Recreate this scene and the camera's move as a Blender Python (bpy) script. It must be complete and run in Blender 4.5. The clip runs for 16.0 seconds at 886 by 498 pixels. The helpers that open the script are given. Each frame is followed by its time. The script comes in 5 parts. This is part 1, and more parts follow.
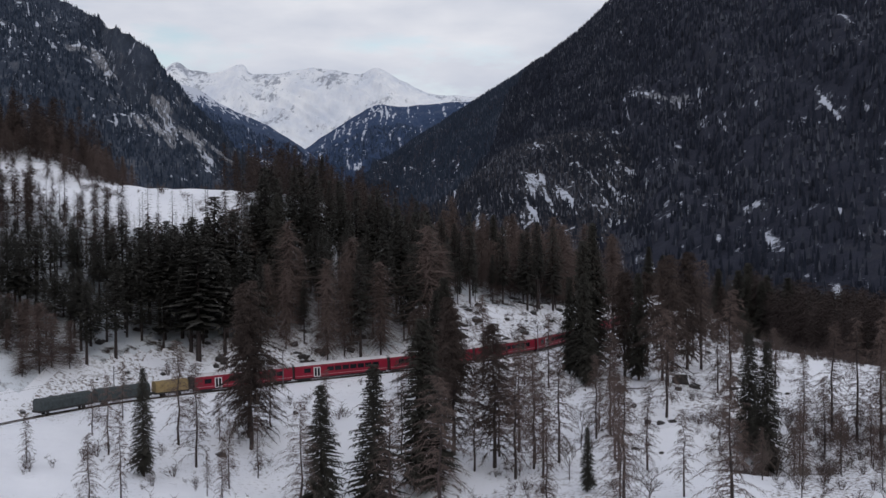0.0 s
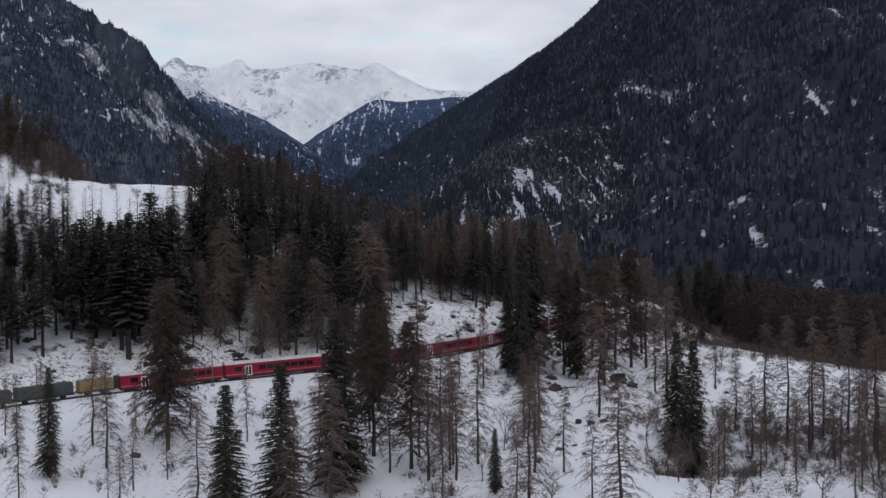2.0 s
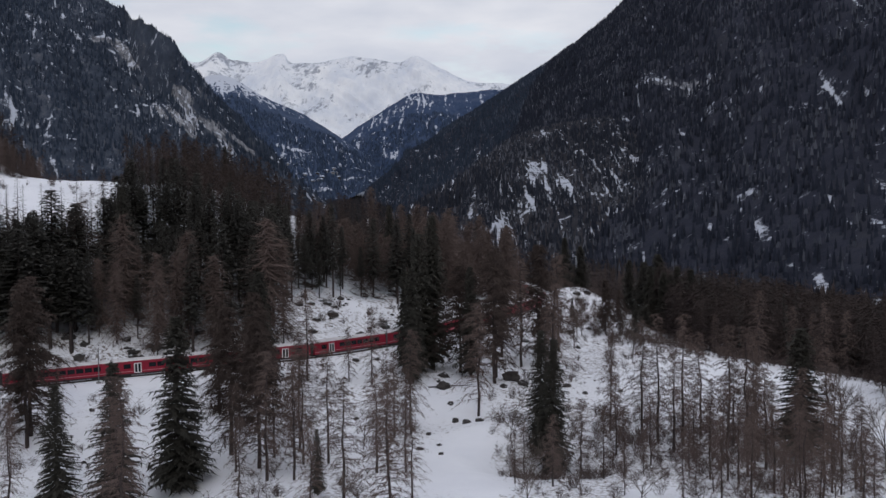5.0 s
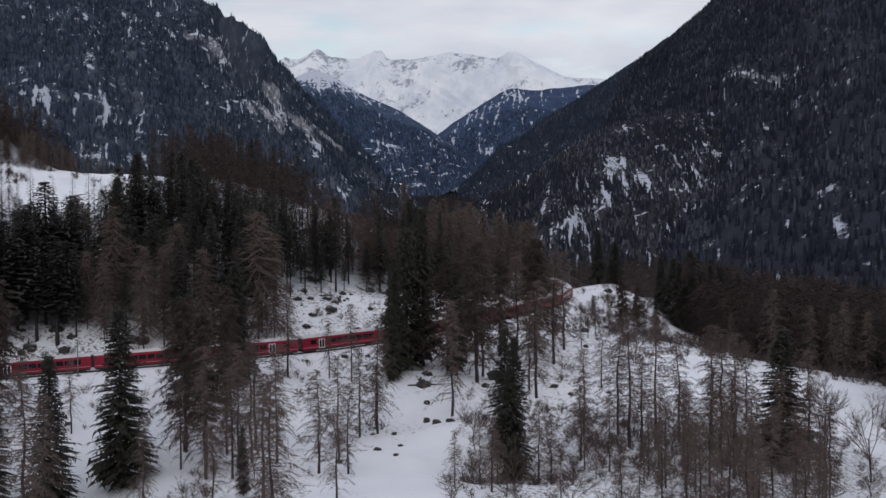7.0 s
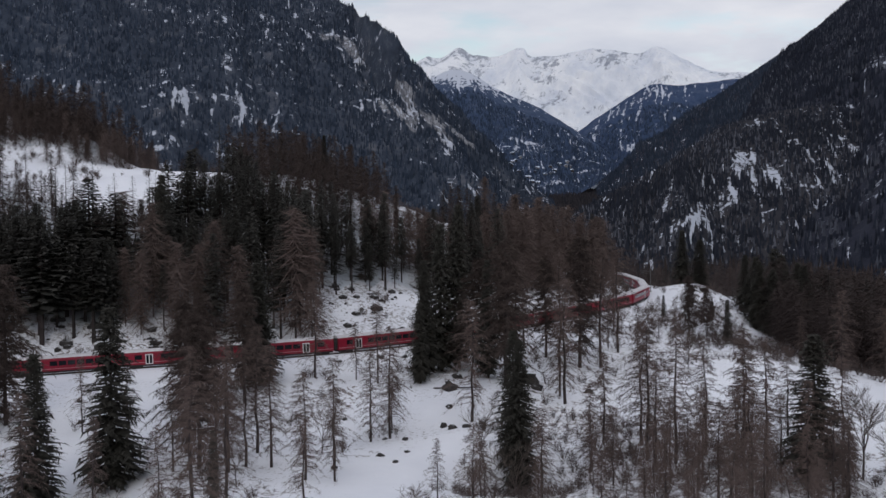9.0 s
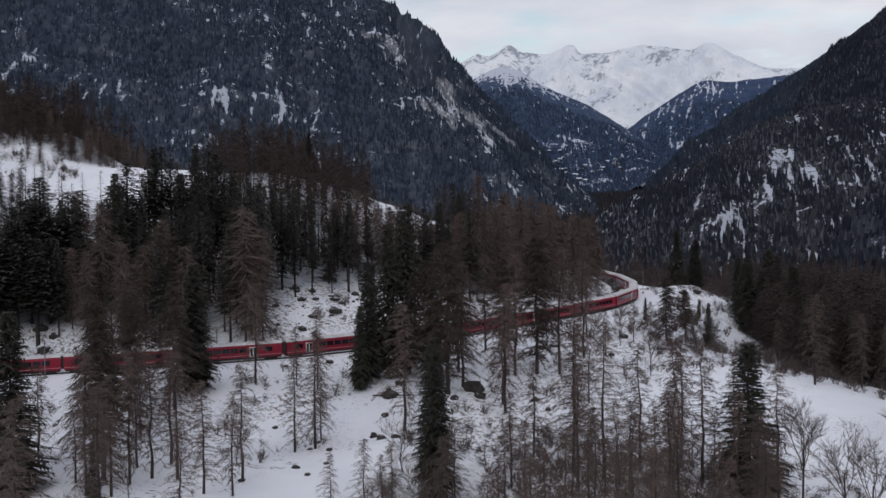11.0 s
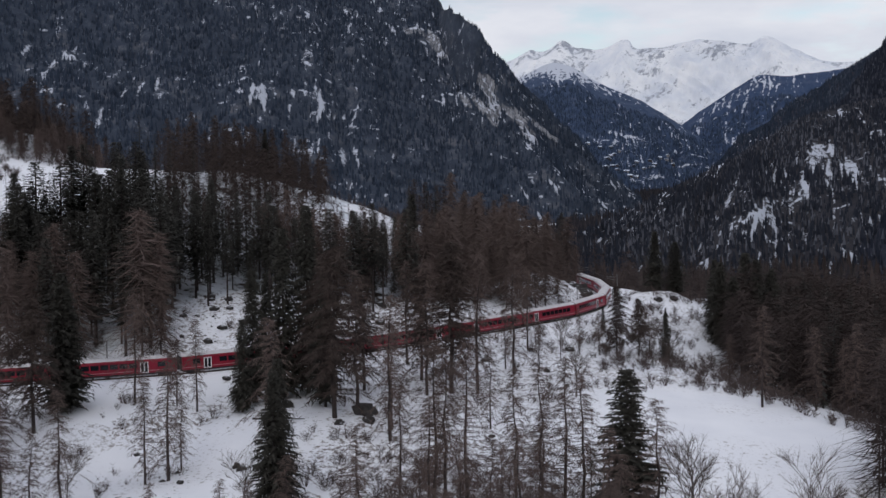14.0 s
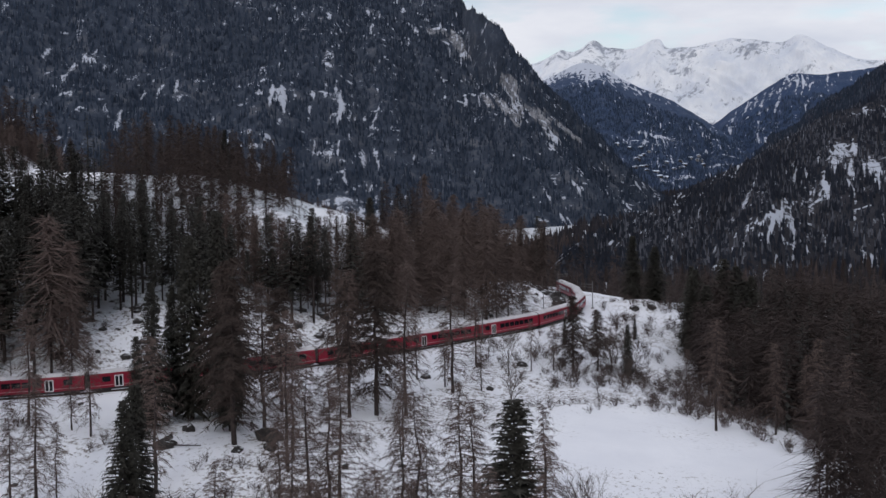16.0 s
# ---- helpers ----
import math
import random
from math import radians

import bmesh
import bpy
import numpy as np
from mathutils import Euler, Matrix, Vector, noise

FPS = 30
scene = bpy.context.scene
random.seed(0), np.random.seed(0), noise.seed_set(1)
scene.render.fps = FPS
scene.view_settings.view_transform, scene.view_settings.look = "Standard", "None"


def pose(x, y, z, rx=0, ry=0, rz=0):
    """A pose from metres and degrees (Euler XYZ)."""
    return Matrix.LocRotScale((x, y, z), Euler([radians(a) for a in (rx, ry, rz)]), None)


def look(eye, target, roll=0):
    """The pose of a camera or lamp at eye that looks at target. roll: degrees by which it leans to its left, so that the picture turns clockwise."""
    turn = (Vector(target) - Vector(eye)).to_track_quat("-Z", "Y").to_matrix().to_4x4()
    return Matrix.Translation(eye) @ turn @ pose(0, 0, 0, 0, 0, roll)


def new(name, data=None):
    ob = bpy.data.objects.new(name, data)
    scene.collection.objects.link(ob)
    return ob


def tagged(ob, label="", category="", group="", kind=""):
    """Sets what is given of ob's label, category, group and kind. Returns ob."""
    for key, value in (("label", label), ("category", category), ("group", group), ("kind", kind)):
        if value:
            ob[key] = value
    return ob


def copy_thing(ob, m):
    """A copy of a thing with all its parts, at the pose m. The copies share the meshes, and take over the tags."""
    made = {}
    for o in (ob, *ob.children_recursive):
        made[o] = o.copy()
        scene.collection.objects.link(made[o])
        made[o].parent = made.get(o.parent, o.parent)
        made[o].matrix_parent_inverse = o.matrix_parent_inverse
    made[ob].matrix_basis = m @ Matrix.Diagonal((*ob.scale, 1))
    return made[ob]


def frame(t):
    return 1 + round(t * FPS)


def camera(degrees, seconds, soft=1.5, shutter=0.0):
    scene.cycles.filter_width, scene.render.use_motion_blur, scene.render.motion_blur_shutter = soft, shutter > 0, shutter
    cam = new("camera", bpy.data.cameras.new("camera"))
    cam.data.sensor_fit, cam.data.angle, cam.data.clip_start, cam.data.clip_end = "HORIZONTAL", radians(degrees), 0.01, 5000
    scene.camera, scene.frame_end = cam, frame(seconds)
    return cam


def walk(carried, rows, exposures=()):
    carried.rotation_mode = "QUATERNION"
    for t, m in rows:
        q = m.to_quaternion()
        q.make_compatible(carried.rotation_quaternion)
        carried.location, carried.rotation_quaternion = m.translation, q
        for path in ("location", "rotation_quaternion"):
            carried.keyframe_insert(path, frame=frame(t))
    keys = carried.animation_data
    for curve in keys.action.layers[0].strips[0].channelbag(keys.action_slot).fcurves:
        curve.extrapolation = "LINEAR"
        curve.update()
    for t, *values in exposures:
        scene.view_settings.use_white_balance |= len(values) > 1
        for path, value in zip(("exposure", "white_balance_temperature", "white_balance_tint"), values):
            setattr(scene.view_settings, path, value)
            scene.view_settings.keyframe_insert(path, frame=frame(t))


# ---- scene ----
cam = camera(40.2, 16.0, soft=1.5)
PATH = [
    (0, (-1.026, -1.532, 59.727), (-1.314, 0.447, 59.693), -0.5),
    (0.5, (1.382, 0.671, 59.601), (1.092, 2.649, 59.565), -0.6),
    (1, (4.474, 1.896, 59.68), (4.183, 3.874, 59.643), -0.6),
    (1.5, (8.541, 2.964, 59.72), (8.249, 4.942, 59.681), -0.6),
    (2, (12.653, 4.346, 59.862), (12.36, 6.324, 59.82), -0.5),
    (2.5, (17.756, 5.796, 59.865), (17.462, 7.774, 59.821), -0.6),
    (3, (22.68, 7.523, 59.83), (22.384, 9.5, 59.785), -0.6),
    (3.5, (27.97, 8.474, 59.957), (27.665, 10.45, 59.909), -0.6),
    (4, (33.197, 9.305, 60.12), (32.871, 11.278, 60.071), -0.6),
    (4.5, (39.026, 10.488, 60.114), (38.676, 12.456, 60.063), -0.7),
    (5, (44.771, 12.106, 60.268), (44.398, 14.07, 60.215), -0.7),
    (5.2, (47.036, 12.941, 60.285), (46.656, 14.903, 60.232), -0.69),
    (7.3, (69.442, 27.526, 59.245), (68.865, 29.441, 59.187), -0.48),
    (7.5, (71.35, 29.234, 59.138), (70.746, 31.14, 59.08), -0.5),
    (8, (75.93, 33.698, 58.887), (75.263, 35.583, 58.829), -0.6),
    (8.2, (77.749, 35.43, 58.814), (77.057, 37.305, 58.756), -0.62),
    (10.3, (95.753, 52.632, 58.831), (94.926, 54.452, 58.771), -0.48),
    (10.5, (97.121, 54.49, 58.852), (96.287, 56.307, 58.792), -0.5),
    (11, (100.228, 59.364, 58.909), (99.379, 61.174, 58.848), -0.6),
    (11.5, (103.407, 64.661, 59.047), (102.542, 66.463, 58.984), -0.6),
    (12, (106.084, 69.842, 59.045), (105.204, 71.637, 58.981), -0.6),
    (12.5, (108.835, 75.606, 59.099), (107.939, 77.393, 59.034), -0.7),
    (13, (111.427, 80.831, 59.337), (110.516, 82.61, 59.272), -0.7),
    (13.5, (113.871, 86.595, 59.525), (112.947, 88.367, 59.459), -0.7),
    (14, (115.974, 92.222, 59.632), (115.036, 93.987, 59.567), -0.7),
    (14.5, (118.505, 98.087, 59.715), (117.553, 99.845, 59.65), -0.8),
    (15, (120.399, 103.922, 59.826), (119.435, 105.673, 59.761), -0.8),
    (15.5, (122.426, 110.348, 60.02), (121.448, 112.092, 59.957), -0.9),
    (16, (123.819, 116.987, 60.059), (122.83, 118.724, 59.997), -0.9),
]
walk(cam, [(t, look(eye, target, roll)) for t, eye, target, roll in PATH], [(0.0, -0.04), (11.5, -0.05), (13.5, 0.0), (16.0, 0.07)])

# ---- world and light ----
world = bpy.data.worlds.new("winter_sky")
scene.world = world
world.use_nodes = True
SUN_EL, SUN_ROT = 24.0, 205.0


def build_sky():
    nt = world.node_tree
    nt.nodes.clear()
    out = nt.nodes.new("ShaderNodeOutputWorld")
    bg = nt.nodes.new("ShaderNodeBackground")
    sky = nt.nodes.new("ShaderNodeTexSky")
    sky.sky_type = "NISHITA"
    sky.sun_disc = False
    sky.sun_elevation, sky.sun_rotation = radians(SUN_EL), radians(SUN_ROT)
    sky.altitude = 1200
    dim = nt.nodes.new("ShaderNodeMix")
    dim.data_type, dim.blend_type = "RGBA", "MULTIPLY"
    dim.inputs[0].default_value = 1.0
    dim.inputs[7].default_value = (0.172, 0.147, 0.124, 1)
    tc = nt.nodes.new("ShaderNodeTexCoord")
    mp = nt.nodes.new("ShaderNodeMapping")
    mp.inputs["Location"].default_value = (0.35, 0.1, 0.2)
    mp.inputs["Scale"].default_value = (3.0, 3.0, 10.0)
    n1 = nt.nodes.new("ShaderNodeTexNoise")
    n1.inputs["Scale"].default_value, n1.inputs["Detail"].default_value = 1.7, 6
    n1.inputs["Roughness"].default_value = 0.55
    r1 = nt.nodes.new("ShaderNodeValToRGB")
    r1.color_ramp.elements[0].position, r1.color_ramp.elements[0].color = 0.33, (0, 0, 0, 1)
    r1.color_ramp.elements[1].position, r1.color_ramp.elements[1].color = 0.46, (1, 1, 1, 1)
    n2 = nt.nodes.new("ShaderNodeTexNoise")
    n2.inputs["Scale"].default_value, n2.inputs["Detail"].default_value = 2.6, 5
    r2 = nt.nodes.new("ShaderNodeValToRGB")
    r2.color_ramp.elements[0].position, r2.color_ramp.elements[0].color = 0.3, (0.565, 0.603, 0.705, 1)
    r2.color_ramp.elements[1].position, r2.color_ramp.elements[1].color = 0.72, (0.82, 0.83, 0.885, 1)
    mix = nt.nodes.new("ShaderNodeMix")
    mix.data_type = "RGBA"
    ln = nt.links.new
    ln(tc.outputs["Generated"], mp.inputs["Vector"])
    ln(mp.outputs["Vector"], n1.inputs["Vector"])
    ln(mp.outputs["Vector"], n2.inputs["Vector"])
    ln(n1.outputs["Fac"], r1.inputs["Fac"])
    ln(n2.outputs["Fac"], r2.inputs["Fac"])
    ln(sky.outputs["Color"], dim.inputs[6])
    ln(r1.outputs["Color"], mix.inputs[0])
    ln(dim.outputs[2], mix.inputs[6])
    ln(r2.outputs["Color"], mix.inputs[7])
    ln(mix.outputs[2], bg.inputs["Color"])
    bg.inputs["Strength"].default_value = SKY
    ln(bg.outputs[0], out.inputs[0])


SKY = 1.0
build_sky()
sun = new("sun", bpy.data.lights.new("sun", "SUN"))
sun.data.energy, sun.data.angle, sun.data.color = 0.45, radians(14), (1.0, 0.96, 0.9)
sun.matrix_world = look((200, -300, 400), (200 - 0.42 * 300, 60, 190))


# ---- materials ----
def material(name, rough=0.8, spec=0.3):
    m = bpy.data.materials.new(name)
    m.use_nodes = True
    b = m.node_tree.nodes["Principled BSDF"]
    b.inputs["Roughness"].default_value = rough
    b.inputs["Specular IOR Level"].default_value = spec
    return m, m.node_tree, b


def ramp(nt, fac, stops):
    r = nt.nodes.new("ShaderNodeValToRGB")
    els = r.color_ramp.elements
    while len(els) < len(stops):
        els.new(0.5)
    for e, (p, c) in zip(els, stops):
        e.position, e.color = p, (*c, 1)
    nt.links.new(fac, r.inputs["Fac"])
    return r.outputs["Color"]


def noise_tex(nt, scale, detail=4, rough=0.5, stretch=None, coord="Object"):
    tc = nt.nodes.new("ShaderNodeTexCoord")
    src = tc.outputs[coord]
    if stretch:
        mp = nt.nodes.new("ShaderNodeMapping")
        mp.inputs["Scale"].default_value = stretch
        nt.links.new(src, mp.inputs["Vector"])
        src = mp.outputs["Vector"]
    n = nt.nodes.new("ShaderNodeTexNoise")
    n.inputs["Scale"].default_value, n.inputs["Detail"].default_value, n.inputs["Roughness"].default_value = scale, detail, rough
    nt.links.new(src, n.inputs["Vector"])
    return n.outputs["Fac"]


def mixed(nt, fac, a, b, kind="MIX"):
    m = nt.nodes.new("ShaderNodeMix")
    m.data_type, m.blend_type = "RGBA", kind
    for sock, v in ((m.inputs[0], fac), (m.inputs[6], a), (m.inputs[7], b)):
        if isinstance(v, tuple):
            sock.default_value = (*v, 1)
        elif isinstance(v, (int, float)):
            sock.default_value = v
        else:
            nt.links.new(v, sock)
    return m.outputs[2]


def bump(nt, bsdf, fac, strength, distance):
    b = nt.nodes.new("ShaderNodeBump")
    b.inputs["Strength"].default_value, b.inputs["Distance"].default_value = strength, distance
    nt.links.new(fac, b.inputs["Height"])
    nt.links.new(b.outputs["Normal"], bsdf.inputs["Normal"])


def up_facing(nt, low, high):
    g = nt.nodes.new("ShaderNodeNewGeometry")
    s = nt.nodes.new("ShaderNodeSeparateXYZ")
    nt.links.new(g.outputs["Normal"], s.inputs[0])
    return ramp(nt, s.outputs["Z"], [(low, (0, 0, 0)), (high, (1, 1, 1))])


def plain(name, color, rough=0.6, vary=0.25, scale=2.0, spec=0.3, metal=0.0):
    m, nt, b = material(name, rough, spec)
    dark = tuple(c * (1 - vary) for c in color)
    light = tuple(min(1, c * (1 + vary)) for c in color)
    nt.links.new(ramp(nt, noise_tex(nt, scale, 5, 0.6), [(0.3, dark), (0.7, light)]), b.inputs["Base Color"])
    b.inputs["Metallic"].default_value = metal
    return m


def snow_ground(name="snow_ground", more=0.0):
    m, nt, b = material(name, 0.75, 0.2)
    snow = ramp(nt, noise_tex(nt, 0.06, 5, 0.55), [(0.3, (0.76, 0.77, 0.83)), (0.7, (0.87, 0.875, 0.92))])
    litter = ramp(nt, noise_tex(nt, 1.3, 7, 0.72), [(0.56 - 0.5 * more, (0, 0, 0)), (0.64 - 0.5 * more, (1, 1, 1))])
    patch = ramp(nt, noise_tex(nt, 0.05, 4, 0.55), [(0.46 - 1.2 * more, (0, 0, 0)), (0.64 - 1.2 * more, (0.9, 0.9, 0.9))])
    fac = mixed(nt, 1.0, litter, patch, "MULTIPLY")
    nt.links.new(mixed(nt, fac, snow, (0.12, 0.09, 0.07)), b.inputs["Base Color"])
    bump(nt, b, noise_tex(nt, 0.5, 8, 0.65), 0.5, 0.45)
    return m


def forest_floor():
    m, nt, b = material("forest_floor", 0.95, 0.1)
    soil = ramp(nt, noise_tex(nt, 0.4, 6, 0.6), [(0.3, (0.030, 0.024, 0.021)), (0.7, (0.080, 0.061, 0.052))])
    fac = ramp(nt, noise_tex(nt, 0.22, 7, 0.68), [(0.38, (0, 0, 0)), (0.48, (1, 1, 1))])
    nt.links.new(mixed(nt, fac, soil, (0.66, 0.69, 0.74)), b.inputs["Base Color"])
    bump(nt, b, noise_tex(nt, 0.6, 7, 0.65), 0.7, 0.5)
    return m


def alpine_material():
    """Wind-packed snow with rock breaking through on the crests and ribs."""
    m, nt, b = material("alpine_snow", 0.8, 0.15)
    snow = ramp(nt, noise_tex(nt, 0.006, 7, 0.65, (1.5, 1, 0.6)), [(0.32, (0.66, 0.70, 0.79)), (0.6, (0.89, 0.90, 0.93))])
    rock = ramp(nt, noise_tex(nt, 0.05, 8, 0.7), [(0.3, (0.17, 0.19, 0.24)), (0.7, (0.40, 0.43, 0.50))])
    g, sep, rise = (nt.nodes.new("ShaderNode" + k) for k in ("NewGeometry", "SeparateXYZ", "MapRange"))
    nt.links.new(g.outputs["Position"], sep.inputs[0])
    nt.links.new(sep.outputs["Z"], rise.inputs[0])
    rise.inputs[1].default_value, rise.inputs[2].default_value, rise.inputs[4].default_value = 580, 720, 0.03
    add = nt.nodes.new("ShaderNodeMath")
    nt.links.new(rise.outputs[0], add.inputs[0])
    nt.links.new(mixed(nt, 0.4, noise_tex(nt, 0.03, 9, 0.75, (1.4, 1, 0.7)), noise_tex(nt, 0.006, 4, 0.5)), add.inputs[1])
    fac = ramp(nt, add.outputs[0], [(0.535, (0, 0, 0)), (0.585, (0.85, 0.85, 0.85))])
    nt.links.new(mixed(nt, fac, snow, rock), b.inputs["Base Color"])
    bump(nt, b, noise_tex(nt, 0.012, 9, 0.66, (1.6, 1, 0.5)), 0.9, 22.0)
    return m


def needle_material(name, color, snow=0.25):
    m, nt, b = material(name, 0.85, 0.1)
    oi = nt.nodes.new("ShaderNodeObjectInfo")
    tone = ramp(nt, oi.outputs["Random"], [(0.0, tuple(c * 0.65 for c in color)), (1.0, tuple(c * 1.35 for c in color))])
    col = mixed(nt, noise_tex(nt, 0.8, 4), tone, tuple(c * 1.5 for c in color))
    spots = ramp(nt, noise_tex(nt, 1.1, 5, 0.6), [(0.62 - 0.2 * snow, (0, 0, 0)), (0.72 - 0.2 * snow, (1, 1, 1))])
    fac = mixed(nt, 1.0, spots, up_facing(nt, 0.25, 0.6), "MULTIPLY")
    nt.links.new(mixed(nt, fac, col, (0.62, 0.65, 0.7)), b.inputs["Base Color"])
    return m


def twig_material(name, color, snow=0.0):
    m, nt, b = material(name, 0.9, 0.1)
    oi = nt.nodes.new("ShaderNodeObjectInfo")
    tone = ramp(nt, oi.outputs["Random"], [(0.0, tuple(c * 0.7 for c in color)), (1.0, tuple(c * 1.3 for c in color))])
    nt.links.new(mixed(nt, noise_tex(nt, 1.5, 4), tone, tuple(c * 0.6 for c in color)), b.inputs["Base Color"])
    return m


def island_material(name, dark, light, rough=0.9, frost=None, reach=0.5):
    """Every tree its own tone; frost: the tone of snow-laden trees, which stand in clusters."""
    m, nt, b = material(name, rough, 0.1)
    g = nt.nodes.new("ShaderNodeNewGeometry")
    fac, stops = g.outputs["Random Per Island"], [(0.0, dark), (1.0, light)]
    if frost:
        cluster = ramp(nt, noise_tex(nt, 0.011, 6, 0.65, (1, 1, 0.6)), [(0.40, (0, 0, 0)), (0.66, (1, 1, 1))])
        add = nt.nodes.new("ShaderNodeMath")
        add.operation = "MULTIPLY_ADD"
        nt.links.new(cluster, add.inputs[0])
        add.inputs[1].default_value = reach
        nt.links.new(fac, add.inputs[2])
        half = nt.nodes.new("ShaderNodeMath")
        half.operation = "MULTIPLY"
        half.inputs[1].default_value = 0.5
        nt.links.new(add.outputs[0], half.inputs[0])
        fac, stops = half.outputs[0], [(0.0, dark), (0.48, light), (0.56, frost)]
    nt.links.new(ramp(nt, fac, stops), b.inputs["Base Color"])
    return m


def scrub_face(name, scrub, bare, scale, amount, snowline=None):
    """A wooded mountain's floor: scrub and rock, with snow lying in narrow streaks down the fall line."""
    m, nt, b = material(name, 0.9, 0.1)
    col = ramp(nt, noise_tex(nt, 0.035, 8, 0.7), [(0.3, scrub), (0.52, tuple(c * 1.5 for c in scrub)), (0.7, bare)])
    fine = noise_tex(nt, scale * 2.6, 9, 0.8, (1, 1, 0.34))
    broad = noise_tex(nt, scale * 0.3, 5, 0.6)
    rock = nt.nodes.new("ShaderNodeAttribute")
    rock.attribute_name = "bare_rock"
    stone = ramp(nt, noise_tex(nt, 0.10, 9, 0.78, (1, 1, 0.22)), [(0.38, (0.045, 0.050, 0.066)), (0.49, (0.14, 0.145, 0.165)), (0.60, (0.32, 0.325, 0.35))])
    show = ramp(nt, mixed(nt, 0.5, rock.outputs["Color"], noise_tex(nt, 0.12, 9, 0.8, (1, 1, 0.4))), [(0.40, (0, 0, 0)), (0.54, (1, 1, 1))])
    col = mixed(nt, show, col, stone)
    cover = nt.nodes.new("ShaderNodeAttribute")
    cover.attribute_name = "snow_cover"
    mix = nt.nodes.new("ShaderNodeMix")
    mix.inputs[0].default_value = 0.3
    nt.links.new(fine, mix.inputs[2])
    nt.links.new(broad, mix.inputs[3])
    lie = nt.nodes.new("ShaderNodeMath")
    nt.links.new(mix.outputs[0], lie.inputs[0])
    nt.links.new(cover.outputs["Fac"], lie.inputs[1])
    more = nt.nodes.new("ShaderNodeMath")
    more.operation = "MULTIPLY_ADD"
    more.inputs[1].default_value = 0.07
    nt.links.new(rock.outputs["Fac"], more.inputs[0])
    nt.links.new(lie.outputs[0], more.inputs[2])
    level = more.outputs[0]
    if snowline:
        g, sep, rise, add = (nt.nodes.new("ShaderNode" + k) for k in ("NewGeometry", "SeparateXYZ", "MapRange", "Math"))
        nt.links.new(g.outputs["Position"], sep.inputs[0])
        nt.links.new(sep.outputs["Z"], rise.inputs[0])
        rise.inputs[1].default_value, rise.inputs[2].default_value, rise.inputs[4].default_value = *snowline, 0.2
        nt.links.new(rise.outputs[0], add.inputs[0])
        nt.links.new(level, add.inputs[1])
        level = add.outputs[0]
    fac = ramp(nt, level, [(0.61 - amount, (0, 0, 0)), (0.66 - amount, (1, 1, 1))])
    nt.links.new(mixed(nt, fac, col, (0.52, 0.55, 0.63)), b.inputs["Base Color"])
    bump(nt, b, noise_tex(nt, 0.06, 8, 0.7), 0.7, 5.0)
    return m


SNOW = snow_ground()
LITTER = snow_ground("littered_snow", 0.12)
# Scrub colours of the left face include the blue of distance haze.
FACE = scrub_face("haze_tinted_wooded_floor", (0.032, 0.040, 0.057), (0.125, 0.13, 0.15), 0.05, 0.06)
# Right face's floor: darker than the left, with haze blue mixed into the colour.
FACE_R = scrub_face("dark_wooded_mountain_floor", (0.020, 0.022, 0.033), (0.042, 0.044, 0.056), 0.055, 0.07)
FACE_S = scrub_face("spur_wooded_floor", (0.026, 0.026, 0.032), (0.055, 0.052, 0.056), 0.055, 0.07)
# Air haze over the two farther ridges is mixed into their floor colours as blue.
FACE_M = scrub_face("haze_blue_middle_wooded_floor", (0.030, 0.046, 0.085), (0.085, 0.10, 0.15), 0.03, 0.045, (400, 520))
FACE_F = scrub_face("haze_blue_distant_wooded_floor", (0.030, 0.047, 0.09), (0.085, 0.10, 0.155), 0.03, 0.03, (430, 545))
ALPINE = alpine_material()
BARK = plain("grey_brown_bark", (0.044, 0.034, 0.033), 0.95, 0.4, 3.0)
NEEDLE = needle_material("spruce_needles", (0.040, 0.038, 0.033), -0.5)
DARKNEEDLE = needle_material("dark_spruce_needles", (0.044, 0.042, 0.038), -0.4)
TWIG = twig_material("bare_larch_twigs", (0.145, 0.109, 0.099))
OLDTWIG = twig_material("dense_larch_twigs", (0.080, 0.061, 0.055))
BRUSH = twig_material("bare_brushwood", (0.12, 0.098, 0.088))
# Left face's conifers: their blue stands in for air haze.
FARTREE = island_material("haze_tinted_conifers", (0.0225, 0.032, 0.052), (0.045, 0.060, 0.090), 0.9, (0.135, 0.15, 0.19), 0.2)
# Right face's conifers: darker tones that also carry some haze blue.
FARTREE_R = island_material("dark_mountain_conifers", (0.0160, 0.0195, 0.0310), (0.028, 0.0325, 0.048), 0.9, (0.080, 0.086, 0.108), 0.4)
# Bluer tones paint distance haze onto the right face's far half.
FARTREE_H = island_material("haze_tinted_valley_conifers", (0.022, 0.031, 0.050), (0.039, 0.052, 0.079), 0.9, (0.09, 0.10, 0.13), 0.3)
FARTREE_S = island_material("spur_conifers", (0.018, 0.022, 0.033), (0.032, 0.036, 0.050), 0.9, (0.12, 0.125, 0.15), 0.45)
# Distance haze is put into these conifers' tones as blue.
FARTREE_B = island_material("haze_blue_distant_conifers", (0.030, 0.045, 0.078), (0.057, 0.081, 0.128))
FARLARCH = island_material("far_larch_wood", (0.033, 0.0255, 0.0245), (0.073, 0.056, 0.053))
VALLEYLARCH = island_material("valley_larch_wood", (0.020, 0.020, 0.026), (0.046, 0.040, 0.043))
HILLLARCH = island_material("hill_larch_wood", (0.036, 0.027, 0.025), (0.080, 0.060, 0.055))
DARKTREE = island_material("dark_spruce_wood", (0.026, 0.026, 0.025), (0.053, 0.052, 0.048))
FLOOR = forest_floor()
